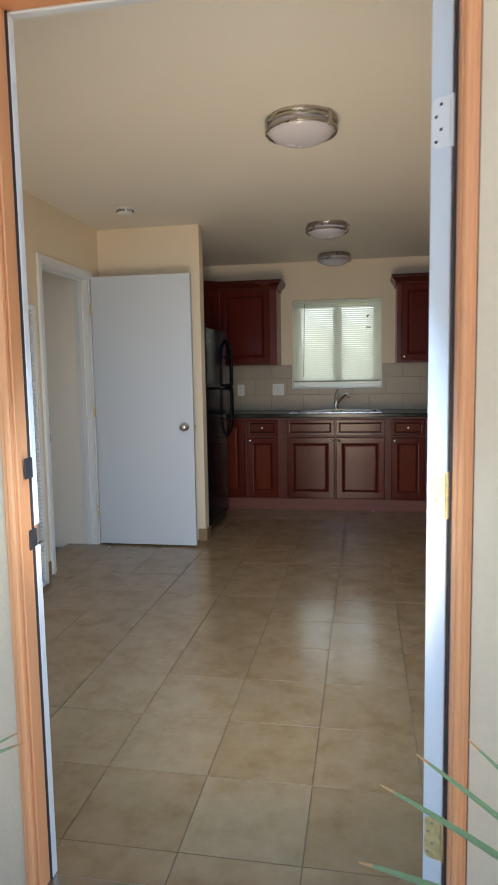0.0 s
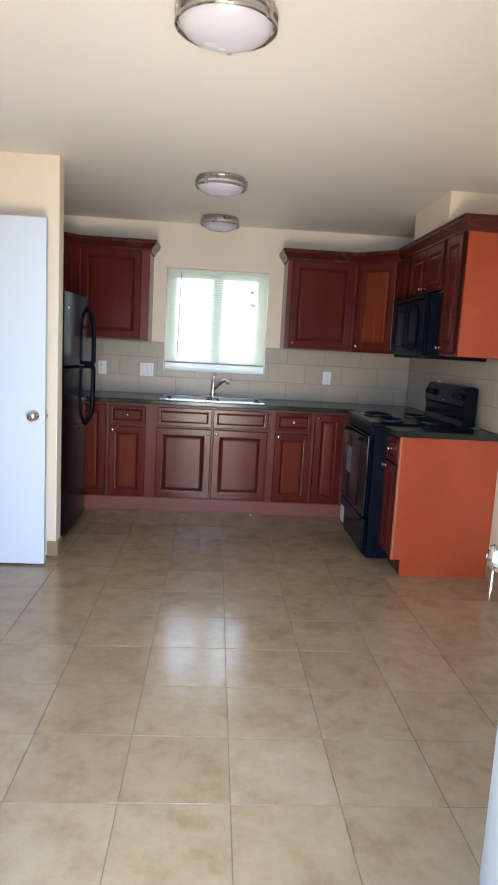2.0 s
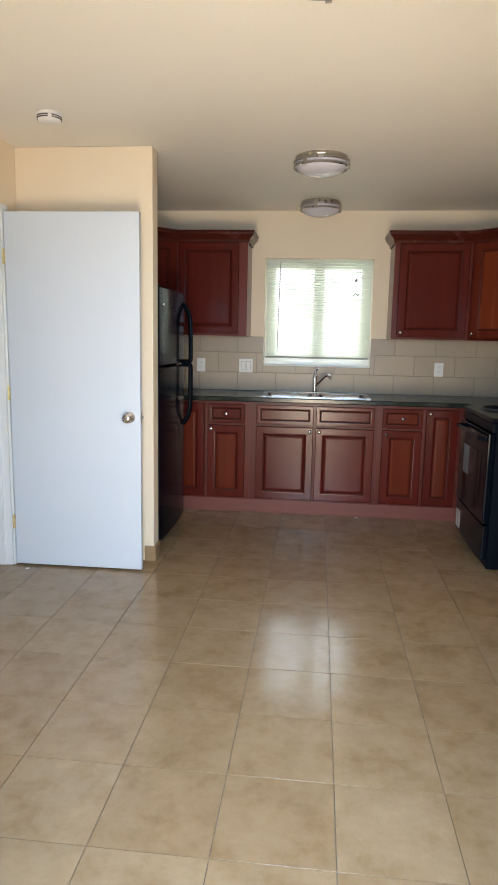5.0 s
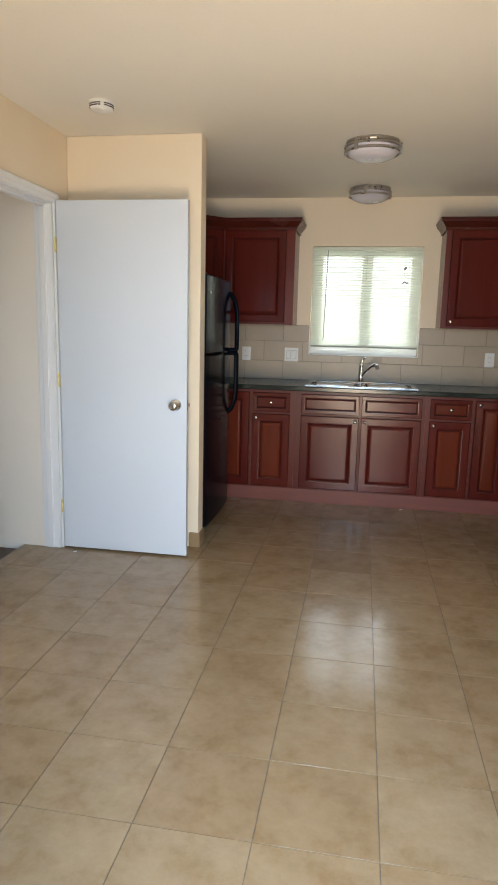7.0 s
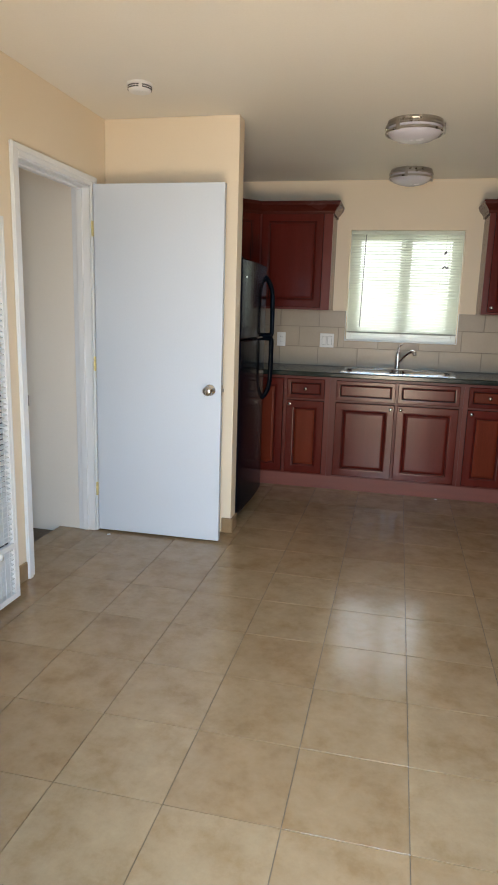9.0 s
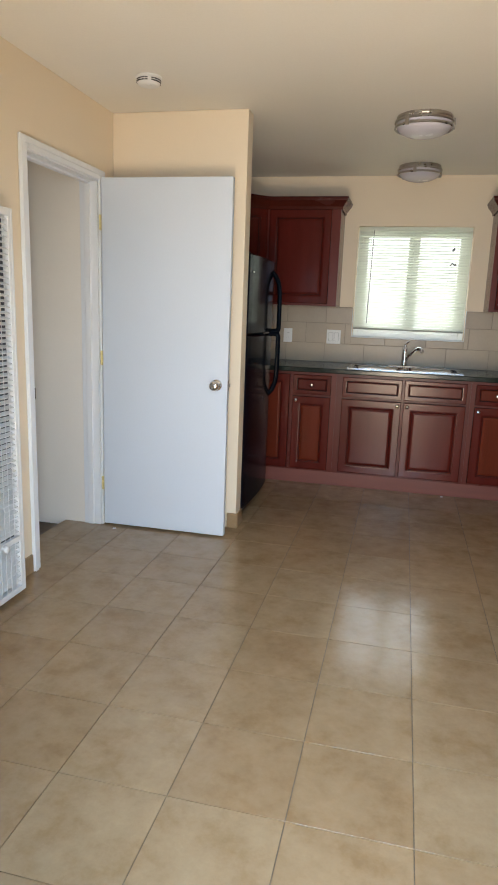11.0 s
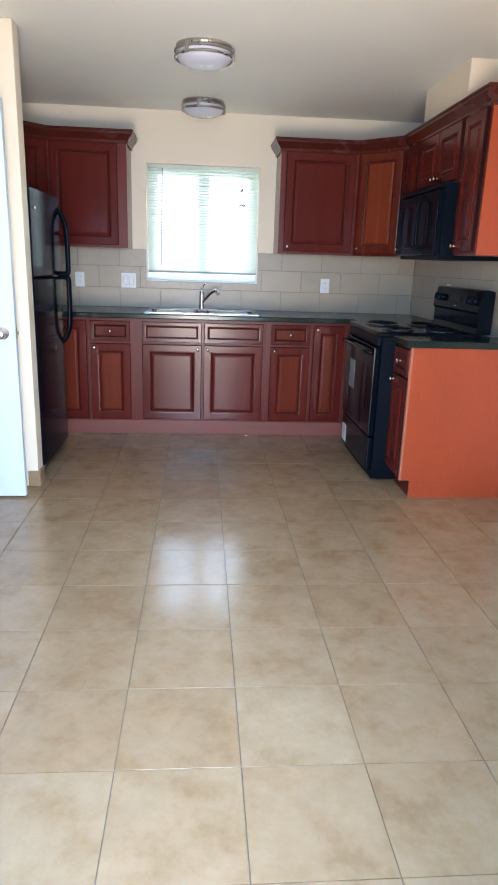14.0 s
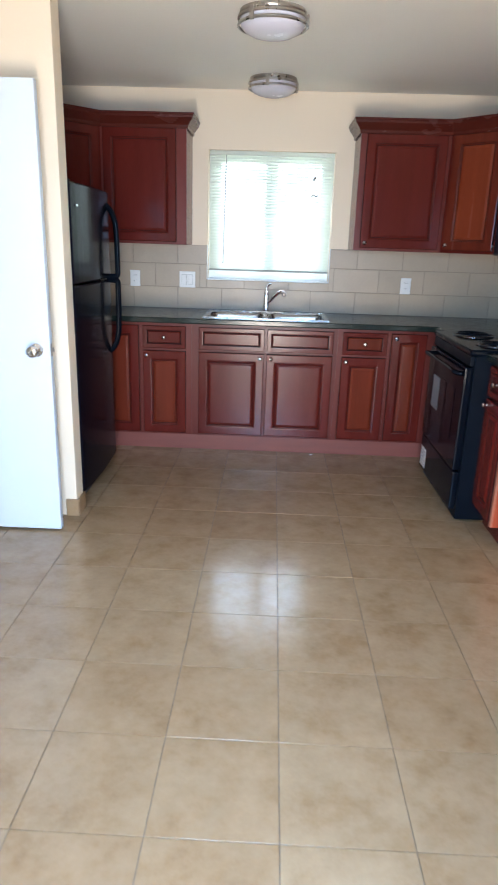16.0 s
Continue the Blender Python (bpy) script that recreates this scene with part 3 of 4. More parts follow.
UX0, UXA, UXB, UXC = -1.245, -0.674, 0.463, 1.048
upper("dark cherry upper cabinet with one raised-panel door between refrigerator and window", UXA - UX0, pose(UX0, -0.327, 0),
      [(0.018, 0.485, 1.392, 2.0965, "")], [(0, 0.04), (0.48, UXA - UX0)])
upper("dark cherry upper cabinet with one raised-panel door beside the window", UXC - UXB, pose(UXB, -0.327, 0),
      [(0.040, 0.520, 1.392, 2.0965, "l")], [(0, 0.06), (0.54, UXC - UXB)])


def corner_cabinet(m, label):
    """A corner cabinet with a slanting front; x and y run along the walls from the room's corner."""
    root = thing("corner_cabinet", m, label, "kitchen cabinet", "corner cabinets")
    bm = bmesh.new()
    pts = [(0.002, 0.002), (0.610, 0.002), (0.610, 0.327), (0.327, 0.610), (0.002, 0.610)]
    lo = [bm.verts.new((-x, -y, UZ0)) for x, y in pts]
    hi = [bm.verts.new((-x, -y, UZ1)) for x, y in pts]
    for i in range(5):
        j = (i + 1) % 5
        bm.faces.new((lo[i], lo[j], hi[j], hi[i]))
    bm.faces.new(lo[::-1])
    bm.faces.new(hi)
    bmesh.ops.recalc_face_normals(bm, faces=bm.faces)
    part("body", bm, M_WOOD, root)
    return root


cw = 0.283 * math.sqrt(2)
cr = corner_cabinet(pose(XR, YB, 0), "cherry corner wall cabinet with one slanting reddish raised-panel door")
d = front("door", 0, 0, cw - 0.05, 0.7045, cr, 0, (0.028, 0.032), "all")
d.matrix_basis = pose(-0.610, -0.327, 1.392, 0, 0, -45) @ pose(0.025, -0.001, 0)
cl = corner_cabinet(pose(XL, YB, 0) @ Matrix.Diagonal((-1, 1, 1, 1)), "dark cherry corner wall cabinet above the refrigerator's side")
cl.scale = (1, 1, 1)
cl.matrix_basis = pose(XL, YB, 0, 0, 0, 90)
d = front("door", 0, 0, cw - 0.05, 0.7045, cl, 0, None, False)
d.matrix_basis = pose(-0.610, -0.327, 1.392, 0, 0, -45) @ pose(0.025, -0.001, 0)

# right wall, fronts facing -x
RX = XR - 0.327
MW0, MW1 = -1.665, -0.905
upper("narrow dark cherry upper cabinet with one door", -0.612 - MW1 - 0.002, pose(RX, -0.612, 0, 0, 0, -90), [(0.012, 0.255, 1.392, 2.0965, "l")], [(0, 0.03), (0.255, 0.281)])
wm = MW1 - MW0
upper("short dark cherry cabinet with two doors above the microwave oven", wm, pose(RX, MW1 - 0.0, 0, 0, 0, -90),
      [(0.030, wm / 2 - 0.033, 1.792, 2.0965, "r"), (wm / 2 + 0.003, wm / 2 - 0.033, 1.792, 2.0965, "l")], [(0, 0.045), (wm / 2 - 0.02, wm / 2 + 0.02), (wm - 0.045, wm)], 1.775)
wt = MW0 - ECY0
uend = upper("tall narrow dark cherry end cabinet with an orange-red side", wt, pose(RX, MW0 - 0.0005, 0, 0, 0, -90), [(0.020, wt - 0.045, 1.392, 2.0965, "l")], [(0, 0.035), (wt - 0.035, wt)], mat=M_SIDE)
part("end_panel", box(wt + 0.0005, wt + 0.006, 0.0005, 0.325, UZ0, UZ1 + 0.005), M_SIDE, uend, "bright orange-red veneered end panel")
part("corner_strip", box(wt - 0.004, wt + 0.0075, -0.004, 0.0002, UZ0, UZ1), M_WOODR, uend)

CROWN = [(0.0005, 2.098), (0.010, 2.098), (0.013, 2.106), (0.013, 2.118), (0.022, 2.130), (0.040, 2.152), (0.047, 2.158), (0.048, 2.172), (0.054, 2.176), (0.054, 2.186), (0.0005, 2.186)]
cy = -0.3275
tagged(part("crown_moulding", sweep(CROWN[::-1], [(UXB, -0.003), (UXB, cy), (XR - 0.610, cy), (XR - 0.328, -0.610), (XR - 0.328, ECY0 - 0.006), (XR - 0.002, ECY0 - 0.006)]), M_CROWN),
       "dark cherry crown moulding along the tops of the upper cabinets", "crown moulding", "crown mouldings")
tagged(part("crown_moulding", sweep(CROWN[::-1], [(XL + 0.328, -1.0), (XL + 0.328, -0.610), (XL + 0.610, cy), (UXA, cy), (UXA, -0.003)]), M_CROWN),
       "dark cherry crown moulding on top of the upper cabinets by the refrigerator", "crown moulding", "crown mouldings")

# ---- worktop ----
CX0, CX1, CY0, CY1 = -0.520, 0.300, -0.560, -0.100     # hole of the sink
NOSE = [(0, 0.878), (0.006, 0.878), (0.0095, 0.884), (0.0095, 0.908), (0.005, 0.914), (0, 0.9145)]


def grid_slab(xs, ys, full, z0, z1):
    """One closed slab over the cells (i, j) for which full is true."""
    bm = bmesh.new()
    vs = {}

    def v(i, j, k):
        if (i, j, k) not in vs:
            vs[i, j, k] = bm.verts.new((xs[i], ys[j], (z0, z1)[k]))
        return vs[i, j, k]

    for i in range(len(xs) - 1):
        for j in range(len(ys) - 1):
            if not full(i, j):
                continue
            bm.faces.new((v(i, j, 1), v(i + 1, j, 1), v(i + 1, j + 1, 1), v(i, j + 1, 1)))
            bm.faces.new((v(i, j, 0), v(i, j + 1, 0), v(i + 1, j + 1, 0), v(i + 1, j, 0)))
            for di, dj, a, b in ((-1, 0, (i, j + 1), (i, j)), (1, 0, (i + 1, j), (i + 1, j + 1)), (0, -1, (i, j), (i + 1, j)), (0, 1, (i + 1, j + 1), (i, j + 1))):
                ni, nj = i + di, j + dj
                if 0 <= ni < len(xs) - 1 and 0 <= nj < len(ys) - 1 and full(ni, nj):
                    continue
                bm.faces.new((v(*a, 0), v(*b, 0), v(*b, 1), v(*a, 1)))
    return bm


wt1 = thing("worktop", pose(0, 0, 0), "dark green-grey laminate worktop with a rounded front edge", "worktop", "worktops")
xs, ys = [XL + 0.001, CX0, CX1, 1.015, XR - 0.001], [-0.918, -0.635, CY0, CY1, YB - 0.001]
part("top", grid_slab(xs, ys, lambda i, j: (i == 3) if j == 0 else not (i == 1 and j == 2), 0.8775, 0.9145), M_STONE, wt1)
part("front_edge", sweep(NOSE, [(XL + 0.001, -0.6352), (1.0145, -0.6352)]), M_STONE, wt1)
top2 = boxes([(1.015, XR - 0.001, ECY0 - 0.018, ECY1 - 0.001, 0.8775, 0.9145)])
nose2 = sweep(NOSE, [(XR - 0.001, ECY0 - 0.018), (1.0145, ECY0 - 0.018), (1.0145, ECY1 - 0.001)][::-1])
wt2 = thing("worktop", pose(0, 0, 0), "short dark green-grey laminate worktop on the end cabinet", "worktop", "worktops")
part("top", top2, M_STONE, wt2)
part("front_edge", nose2, M_STONE, wt2)

# ---- sink and tap ----
sink = thing("sink", pose(-0.110, -0.330, 0.9145), "double-bowl stainless steel sink set into the dark worktop", "sink")


def bowl(bm, x0, x1, y0, y1, depth, r=0.05):
    """A rounded bowl; returns its top ring."""
    rings = []
    for ins, z in ((0, 0.004), (0.004, 0.0), (0.010, -0.02), (0.018, -depth + 0.03), (0.05, -depth)):
        ring = []
        for cx, cy2, a0 in ((x1 - r, y1 - r, 0), (x0 + r, y1 - r, 90), (x0 + r, y0 + r, 180), (x1 - r, y0 + r, 270)):
            for k in range(5):
                a = radians(a0 + k * 22.5)
                rr = max(r - ins, 0.004)
                sx = cx + (-(ins - (r - rr)) if a0 in (0, 270) else (ins - (r - rr)))
                sy = cy2 + (-(ins - (r - rr)) if a0 in (0, 90) else (ins - (r - rr)))
                ring.append(bm.verts.new((sx + rr * math.cos(a), sy + rr * math.sin(a), z)))
        rings.append(ring)
    for a, b in zip(rings, rings[1:]):
        for k in range(20):
            bm.faces.new((a[k], a[(k + 1) % 20], b[(k + 1) % 20], b[k]))
    bm.faces.new(rings[-1])
    return rings[0]


W2, D2 = 0.425, 0.235
for xa, xb in ((-0.395, -0.018), (0.018, 0.395)):
    rim = bmesh.new()
    bowl(rim, xa, xb, -0.205, 0.125, 0.17)
    bmesh.ops.recalc_face_normals(rim, faces=rim.faces)
    part("bowl", rim, M_STEEL, sink, smooth=True)
deck = boxes([(-W2, -0.393, -D2, D2, 0.0005, 0.004), (0.393, W2, -D2, D2, 0.0005, 0.004), (-0.393, 0.393, -D2, -0.203, 0.0005, 0.004), (-0.393, 0.393, 0.123, D2, 0.0005, 0.004),
              (-0.020, 0.020, -0.203, 0.123, 0.0005, 0.004)])
for e in ((-W2, -W2 + 0.008, -D2, D2), (W2 - 0.008, W2, -D2, D2), (-W2 + 0.008, W2 - 0.008, -D2, -D2 + 0.008), (-W2 + 0.008, W2 - 0.008, D2 - 0.008, D2)):
    add_box(deck, *e, 0.0042, 0.0066, bevel=0.001)
for sx in (-1, 1):
    for sy in (-1, 1):
        x, y = sx * 0.375, (-0.185 if sy < 0 else 0.105)
        vs = [deck.verts.new(p) for p in ((x + sx * 0.02, y + sy * 0.02, 0.0041), (x - sx * 0.03, y + sy * 0.02, 0.0041), (x + sx * 0.02, y - sy * 0.03, 0.0041))]
        deck.faces.new(vs if sx * sy > 0 else vs[::-1])
part("rim", deck, M_STEEL, sink)
for x in (-0.206, 0.206):
    part("drain", moved(lathe([(0, 0), (0.035, 0), (0.042, 0.003), (0.042, 0), ], 20), pose(x, -0.04, -0.169)), M_SLOT, sink)
tap = thing("tap", pose(-0.115, -0.150, 0.9185), "chrome single-lever kitchen tap with a pull-out spout", "tap")
part("base_plate", box(-0.125, 0.125, -0.028, 0.028, 0.0, 0.010, 0.005, 2), M_CHROME, tap)
part("body", lathe([(0, 0.010), (0.026, 0.010), (0.022, 0.022), (0.018, 0.06), (0.0185, 0.11), (0.0175, 0.14), (0.010, 0.153), (0, 0.156)], 20), M_CHROME, tap, smooth=True)
part("spout", tube(bend([(0.004, 0, 0.052), (0.038, -0.033, 0.098), (0.072, -0.063, 0.136), (0.100, -0.088, 0.154), (0.118, -0.104, 0.150)]), [0.0125] * 18 + [0.014] * 7, 12), M_CHROME, tap, smooth=True)
part("spray_head", tube([(0.115, -0.101, 0.153), (0.124, -0.109, 0.142), (0.128, -0.112, 0.124)], [0.0145, 0.0155, 0.0135], 12), M_NICKEL, tap, smooth=True)
part("lever", tube(bend([(0, 0, 0.150), (0.004, 0.004, 0.178), (0.016, -0.004, 0.196), (0.028, -0.020, 0.206)]), [0.010] * 8 + [0.007] * 11, 10), M_CHROME, tap, smooth=True)

# ---- window ----
win = tagged(new("window_1"), "white vinyl sliding window over the sink with bright daylight outside", "window", kind="structure")
win.matrix_basis = pose(0, 0, 0)
fy0, fy1 = 0.085, 0.135
fr_ = boxes([(WX0 + 0.001, WX0 + 0.040, fy0, fy1, WZ0 + 0.001, WZ1 - 0.001), (WX1 - 0.040, WX1 - 0.001, fy0, fy1, WZ0 + 0.001, WZ1 - 0.001),
             (WX0 + 0.040, WX1 - 0.040, fy0, fy1, WZ0 + 0.001, WZ0 + 0.040), (WX0 + 0.040, WX1 - 0.040, fy0, fy1, WZ1 - 0.040, WZ1 - 0.001)], 0.002)
part("window_frame", fr_, M_VINYL, win)
xm = (WX0 + WX1) / 2 + 0.005
for n, (a, b, y) in enumerate(((WX0 + 0.041, xm + 0.045, 0.092), (xm - 0.045, WX1 - 0.041, 0.114))):
    z0, z1 = WZ0 + 0.041, WZ1 - 0.041
    s = part("sash", boxes([(a, a + 0.045, y, y + 0.018, z0, z1), (b - 0.045, b, y, y + 0.018, z0, z1), (a + 0.045, b - 0.045, y, y + 0.018, z0, z0 + 0.035), (a + 0.045, b - 0.045, y, y + 0.018, z1 - 0.035, z1)], 0.002), M_VINYL, win)
    p = part("pane", box(a + 0.034, b - 0.034, y + 0.007, y + 0.011, z0 + 0.034, z1 - 0.034), M_GLASS, s)
    p.visible_shadow = False
setting("window_sill", box(WX0 + 0.001, WX1 - 0.001, -0.006, fy0 - 0.001, WZ0 + 0.0005, WZ0 + 0.006, 0.002), M_WHITE)
edge = boxes([(WX0 - 0.0035, WX0 + 0.0005, -0.010, 0.0, WZ0 - 0.004, WZ0 + 0.24), (WX1 - 0.0005, WX1 + 0.0035, -0.010, 0.0, WZ0 - 0.004, WZ0 + 0.24), (WX0 + 0.0005, WX1 - 0.0005, -0.010, -0.0065, WZ0 - 0.004, WZ0 + 0.0)])
setting("tile_edge_trim", edge, M_WHITE)

blind = thing("window_blind", pose(0, 0.030, 0), "white horizontal slat blind lowered almost to the sill, slats open", "blind")
BX0, BX1, BZA, BZB = WX0 + 0.008, WX1 - 0.008, 1.198, WZ1 - 0.003
part("head_rail", box(BX0, BX1, -0.014, 0.014, BZB - 0.026, BZB, 0.002), M_SLAT, blind)
# rail coloured darker than the slats, as the backlight leaves it
part("bottom_rail", box(BX0, BX1, -0.012, 0.012, BZA, BZA + 0.012, 0.003), M_SHADEGREY, blind, "bottom rail coloured grey for its backlit shade")
sl = bmesh.new()
for s0, s1, za, zb in ((-0.0125, -0.004, -0.0026, -0.0006), (-0.004, 0.004, -0.0006, 0.0008), (0.004, 0.0125, 0.0008, 0.0004)):
    for t0 in (0.0, 0.0007):
        v = [sl.verts.new(c) for c in ((BX0 + 0.004, s0, za - t0), (BX1 - 0.004, s0, za - t0), (BX1 - 0.004, s1, zb - t0), (BX0 + 0.004, s1, zb - t0))]
        sl.faces.new(v if t0 == 0 else v[::-1])
slat = finish(sl, "slat", M_SLAT)
NS = 38
for i in range(NS):
    z = BZA + 0.022 + (BZB - 0.036 - BZA - 0.022) * i / (NS - 1)
    part("slat", slat, None, blind, at=pose(0, 0, z, 40 + 0.8 * math.sin(i * 1.7)))
for x in (BX0 + 0.10, BX1 - 0.10, (BX0 + BX1) / 2):
    part("ladder_cord", boxes([(x - 0.0006, x + 0.0006, -0.0134, -0.0122, BZA + 0.01, BZB - 0.026), (x - 0.0006, x + 0.0006, 0.0122, 0.0134, BZA + 0.01, BZB - 0.026)]), M_SLAT, blind)
part("tilt_wand", tube([(-0.432, -0.022, BZB - 0.030), (-0.434, -0.030, BZB - 0.06), (-0.446, -0.032, 1.250)], 0.0028, 8), M_INK, blind, "thin grey plastic wand")
cx = 0.208
part("pull_cord", tube(bend([(cx - 0.01, -0.018, BZB - 0.028), (cx - 0.012, -0.02, 1.86), (cx - 0.018, -0.022, 1.80), (cx, -0.022, 1.73), (cx - 0.025, -0.022, 1.70), (cx - 0.05, -0.02, 1.5), (cx - 0.055, -0.02, 1.32)]), 0.0011, 6), M_SLAT, blind)
part("cord_knot", tube(bend([(cx - 0.024, -0.022, 1.835), (cx - 0.010, -0.024, 1.858), (cx - 0.006, -0.022, 1.848), (cx - 0.016, -0.02, 1.838)]), 0.0045, 6), M_INK, blind, "dark knotted cord end")
part("cord_knot", tube(bend([(cx - 0.030, -0.022, 1.725), (cx - 0.014, -0.024, 1.742), (cx + 0.006, -0.022, 1.728), (cx + 0.012, -0.02, 1.742)]), 0.0045, 6), M_INK, blind, "dark knotted cord end")

# ---- refrigerator: doors face +x, handles on the far side ----
FY0, FY1, FZ = -1.700, -0.985, 1.655
fridge = thing("refrigerator", pose(XL + 0.03, 0, 0), "tall black two-door refrigerator with curved handles beside the wall stub", "refrigerator")
fx = -1.100 - (XL + 0.03)
part("body", box(0.0, fx, FY0 + 0.004, FY1 - 0.004, 0.03, FZ - 0.012, 0.006, 2), M_FRIDGE, fridge)


def fridge_door(z0, z1):
    bm = bmesh.new()
    n = 12
    prof = [(fx + 0.004, FY0)]
    for i in range(n + 1):
        t = i / n
        y = FY0 + (FY1 - FY0) * t
        bulge = 0.056 + 0.016 * math.sin(math.pi * t) ** 0.7
        prof.append((fx + bulge, y))
    prof.append((fx + 0.004, FY1))
    rows = []
    for z, k in ((z0, 0.004), (z0 + 0.006, 0), (z1 - 0.008, 0), (z1, 0.006)):
        rows.append([bm.verts.new((x - k if 0 < i < len(prof) - 1 else x, y, z)) for i, (x, y) in enumerate(prof)])
    for a, b in zip(rows, rows[1:]):
        for i in range(len(prof) - 1):
            bm.faces.new((a[i], a[i + 1], b[i + 1], b[i]))
    bm.faces.new(rows[0][::-1])
    bm.faces.new(rows[-1])
    bm.faces.new([r[0] for r in rows] + [r[-1] for r in rows][::-1])
    bmesh.ops.recalc_face_normals(bm, faces=bm.faces)
    return bm


for z0, z1, h0, h1 in ((0.085, 1.172, 0.745, 1.169), (1.182, FZ, 1.187, 1.585)):
    dr = part("door", fridge_door(z0, z1), M_FRIDGE, fridge)
    y = FY1 - 0.055
    hx = fx + 0.058
    zs = (h0, h1)
    low = z0 < 0.5
    far, near, up = (zs[0], zs[1], 1) if low else (zs[1], zs[0], -1)
    pts = [(hx - 0.006, y, far), (hx + 0.024, y, far + up * 0.030), (hx + 0.046, y, far + up * 0.085), (hx + 0.055, y, far + up * 0.16),
           (hx + 0.057, y, near - up * 0.06), (hx + 0.055, y, near - up * 0.012), (hx + 0.040, y, near - up * 0.002), (hx - 0.006, y, near)]
    part("handle", tube(bend(pts, 5), 0.0150, 10, 1.25), M_BLACK, dr, "curved glossy black bar handle", smooth=True)
part("kick_plate", box(fx - 0.02, fx + 0.02, FY0 + 0.02, FY1 - 0.02, 0.02, 0.08, 0.002), M_BLACKM, fridge)
part("top_hinge", box(fx - 0.04, fx + 0.045, FY0 + 0.006, FY0 + 0.045, FZ - 0.011, FZ + 0.010, 0.003), M_BLACKM, fridge)
for y in (FY0 + 0.05, FY1 - 0.05):
    for x in (0.05, fx - 0.05):
        part("foot", moved(lathe([(0, 0), (0.02, 0), (0.02, 0.03), (0, 0.03)], 12), pose(x, y, 0)), M_BLACKM, fridge)
# steel fleck paints the white glint at the door's top hinge
part("badge", box(fx + 0.0635, fx + 0.0665, FY0 + 0.050, FY0 + 0.085, 1.545, 1.556), M_STEEL, fridge, "small steel mark for the top hinge's white reflection")

# drip-pan chrome darkened in colour for the dark surroundings it mirrors
M_PAN = material("darkened_chrome_pan", (0.13, 0.13, 0.14), 0.28, 1.0, vary=0.2)
M_DULL = material("grey_oven_reflection", (0.16, 0.16, 0.17), 0.6, vary=0.1, scale=20)

# ---- stove: its front faces -x ----
SY0, SY1 = -1.680, -0.924
SW = SY1 - SY0
stove = thing("stove", pose(0.955, SY1, 0, 0, 0, -90), "black freestanding electric range with four coil burners", "stove")
part("body", boxes([(0.0, SW, 0.0, 0.625, 0.012, 0.895)], 0.003), M_BLACKM, stove)
for x in (0.05, SW - 0.05):
    for y in (0.05, 0.57):
        part("foot", moved(lathe([(0, 0), (0.018, 0), (0.018, 0.05), (0, 0.05)], 12), pose(x, y, 0)), M_BLACKM, stove)
ct = box(-0.004, SW + 0.004, -0.028, 0.60, 0.896, 0.926, 0.010, 3)
part("cooktop", ct, M_BLACK, stove)
for bx, by, br in ((0.19, 0.15, 0.100), (0.57, 0.15, 0.078), (0.19, 0.42, 0.078), (0.57, 0.42, 0.100)):
    pan = part("burner", moved(lathe([(br + 0.016, 0.0), (br + 0.016, 0.004), (br + 0.004, 0.005), (br - 0.01, 0.001), (0, 0.0008)], 32), pose(bx, by, 0.9262)), M_PAN, stove, "chrome drip pan darkened for what it reflects", smooth=True)
    sp_pts = [(bx + (0.018 + (br - 0.022) * k / 110) * math.cos(k * 0.24), by + (0.018 + (br - 0.022) * k / 110) * math.sin(k * 0.24), 0.9385) for k in range(111)]
    part("coil", tube(sp_pts, 0.0042, 6), M_BLACKM, pan, "dark spiral heating coil", smooth=True)
od = part("oven_door", box(0.012, SW - 0.012, -0.040, -0.0005, 0.285, 0.835, 0.008, 2), M_BLACK, stove)
part("window", box(0.14, SW - 0.14, -0.0425, -0.0403, 0.42, 0.70, 0.001), M_OGLASS, od, "dark reflective oven window")
hb = [(0.05, -0.040, 0.795), (0.065, -0.072, 0.800), (0.11, -0.080, 0.802), (SW / 2, -0.082, 0.803), (SW - 0.11, -0.080, 0.802), (SW - 0.065, -0.072, 0.800), (SW - 0.05, -0.040, 0.795)]
part("handle", tube(bend(hb, 5), 0.012, 10), M_BLACK, od, "glossy black bar handle", smooth=True)
# flat grey piece paints a dim reflection on the oven window
part("sticker", box(0.165, 0.31, -0.0436, -0.0428, 0.50, 0.69), M_DULL, od, "dull grey patch painted in for a reflection")
part("upper_trim", box(0.006, SW - 0.006, -0.022, -0.0005, 0.842, 0.893, 0.004, 2), M_BLACKM, stove)
dw = part("drawer", box(0.012, SW - 0.012, -0.034, -0.0005, 0.065, 0.275, 0.008, 2), M_BLACK, stove)
part("sticker", box(0.035, 0.155, -0.0356, -0.0345, 0.085, 0.205), M_PAPER, dw, "white square label with small print")
for k in range(5):
    part("print_line", box(0.045, 0.145 - 0.012 * (k % 3), -0.0361, -0.0358, 0.180 - k * 0.020, 0.186 - k * 0.020), M_INK, dw)
bg = bmesh.new()
prof = [(0.560, 0.926), (0.655, 0.926), (0.655, 1.175), (0.612, 1.186), (0.586, 1.180), (0.558, 1.055), (0.572, 1.040), (0.572, 0.960)]
a = [bg.verts.new((0.0, y, z)) for y, z in prof]
b = [bg.verts.new((SW, y, z)) for y, z in prof]
for i in range(len(prof)):
    j = (i + 1) % len(prof)
    bg.faces.new((a[i], a[j], b[j], b[i]))
bg.faces.new(a[::-1])
bg.faces.new(b)
bmesh.ops.recalc_face_normals(bg, faces=bg.faces)
bgp = part("backguard", bg, M_BLACK, stove, "black backguard with control knobs")
tilt = math.degrees(math.atan2(0.586 - 0.558, 1.180 - 1.055))
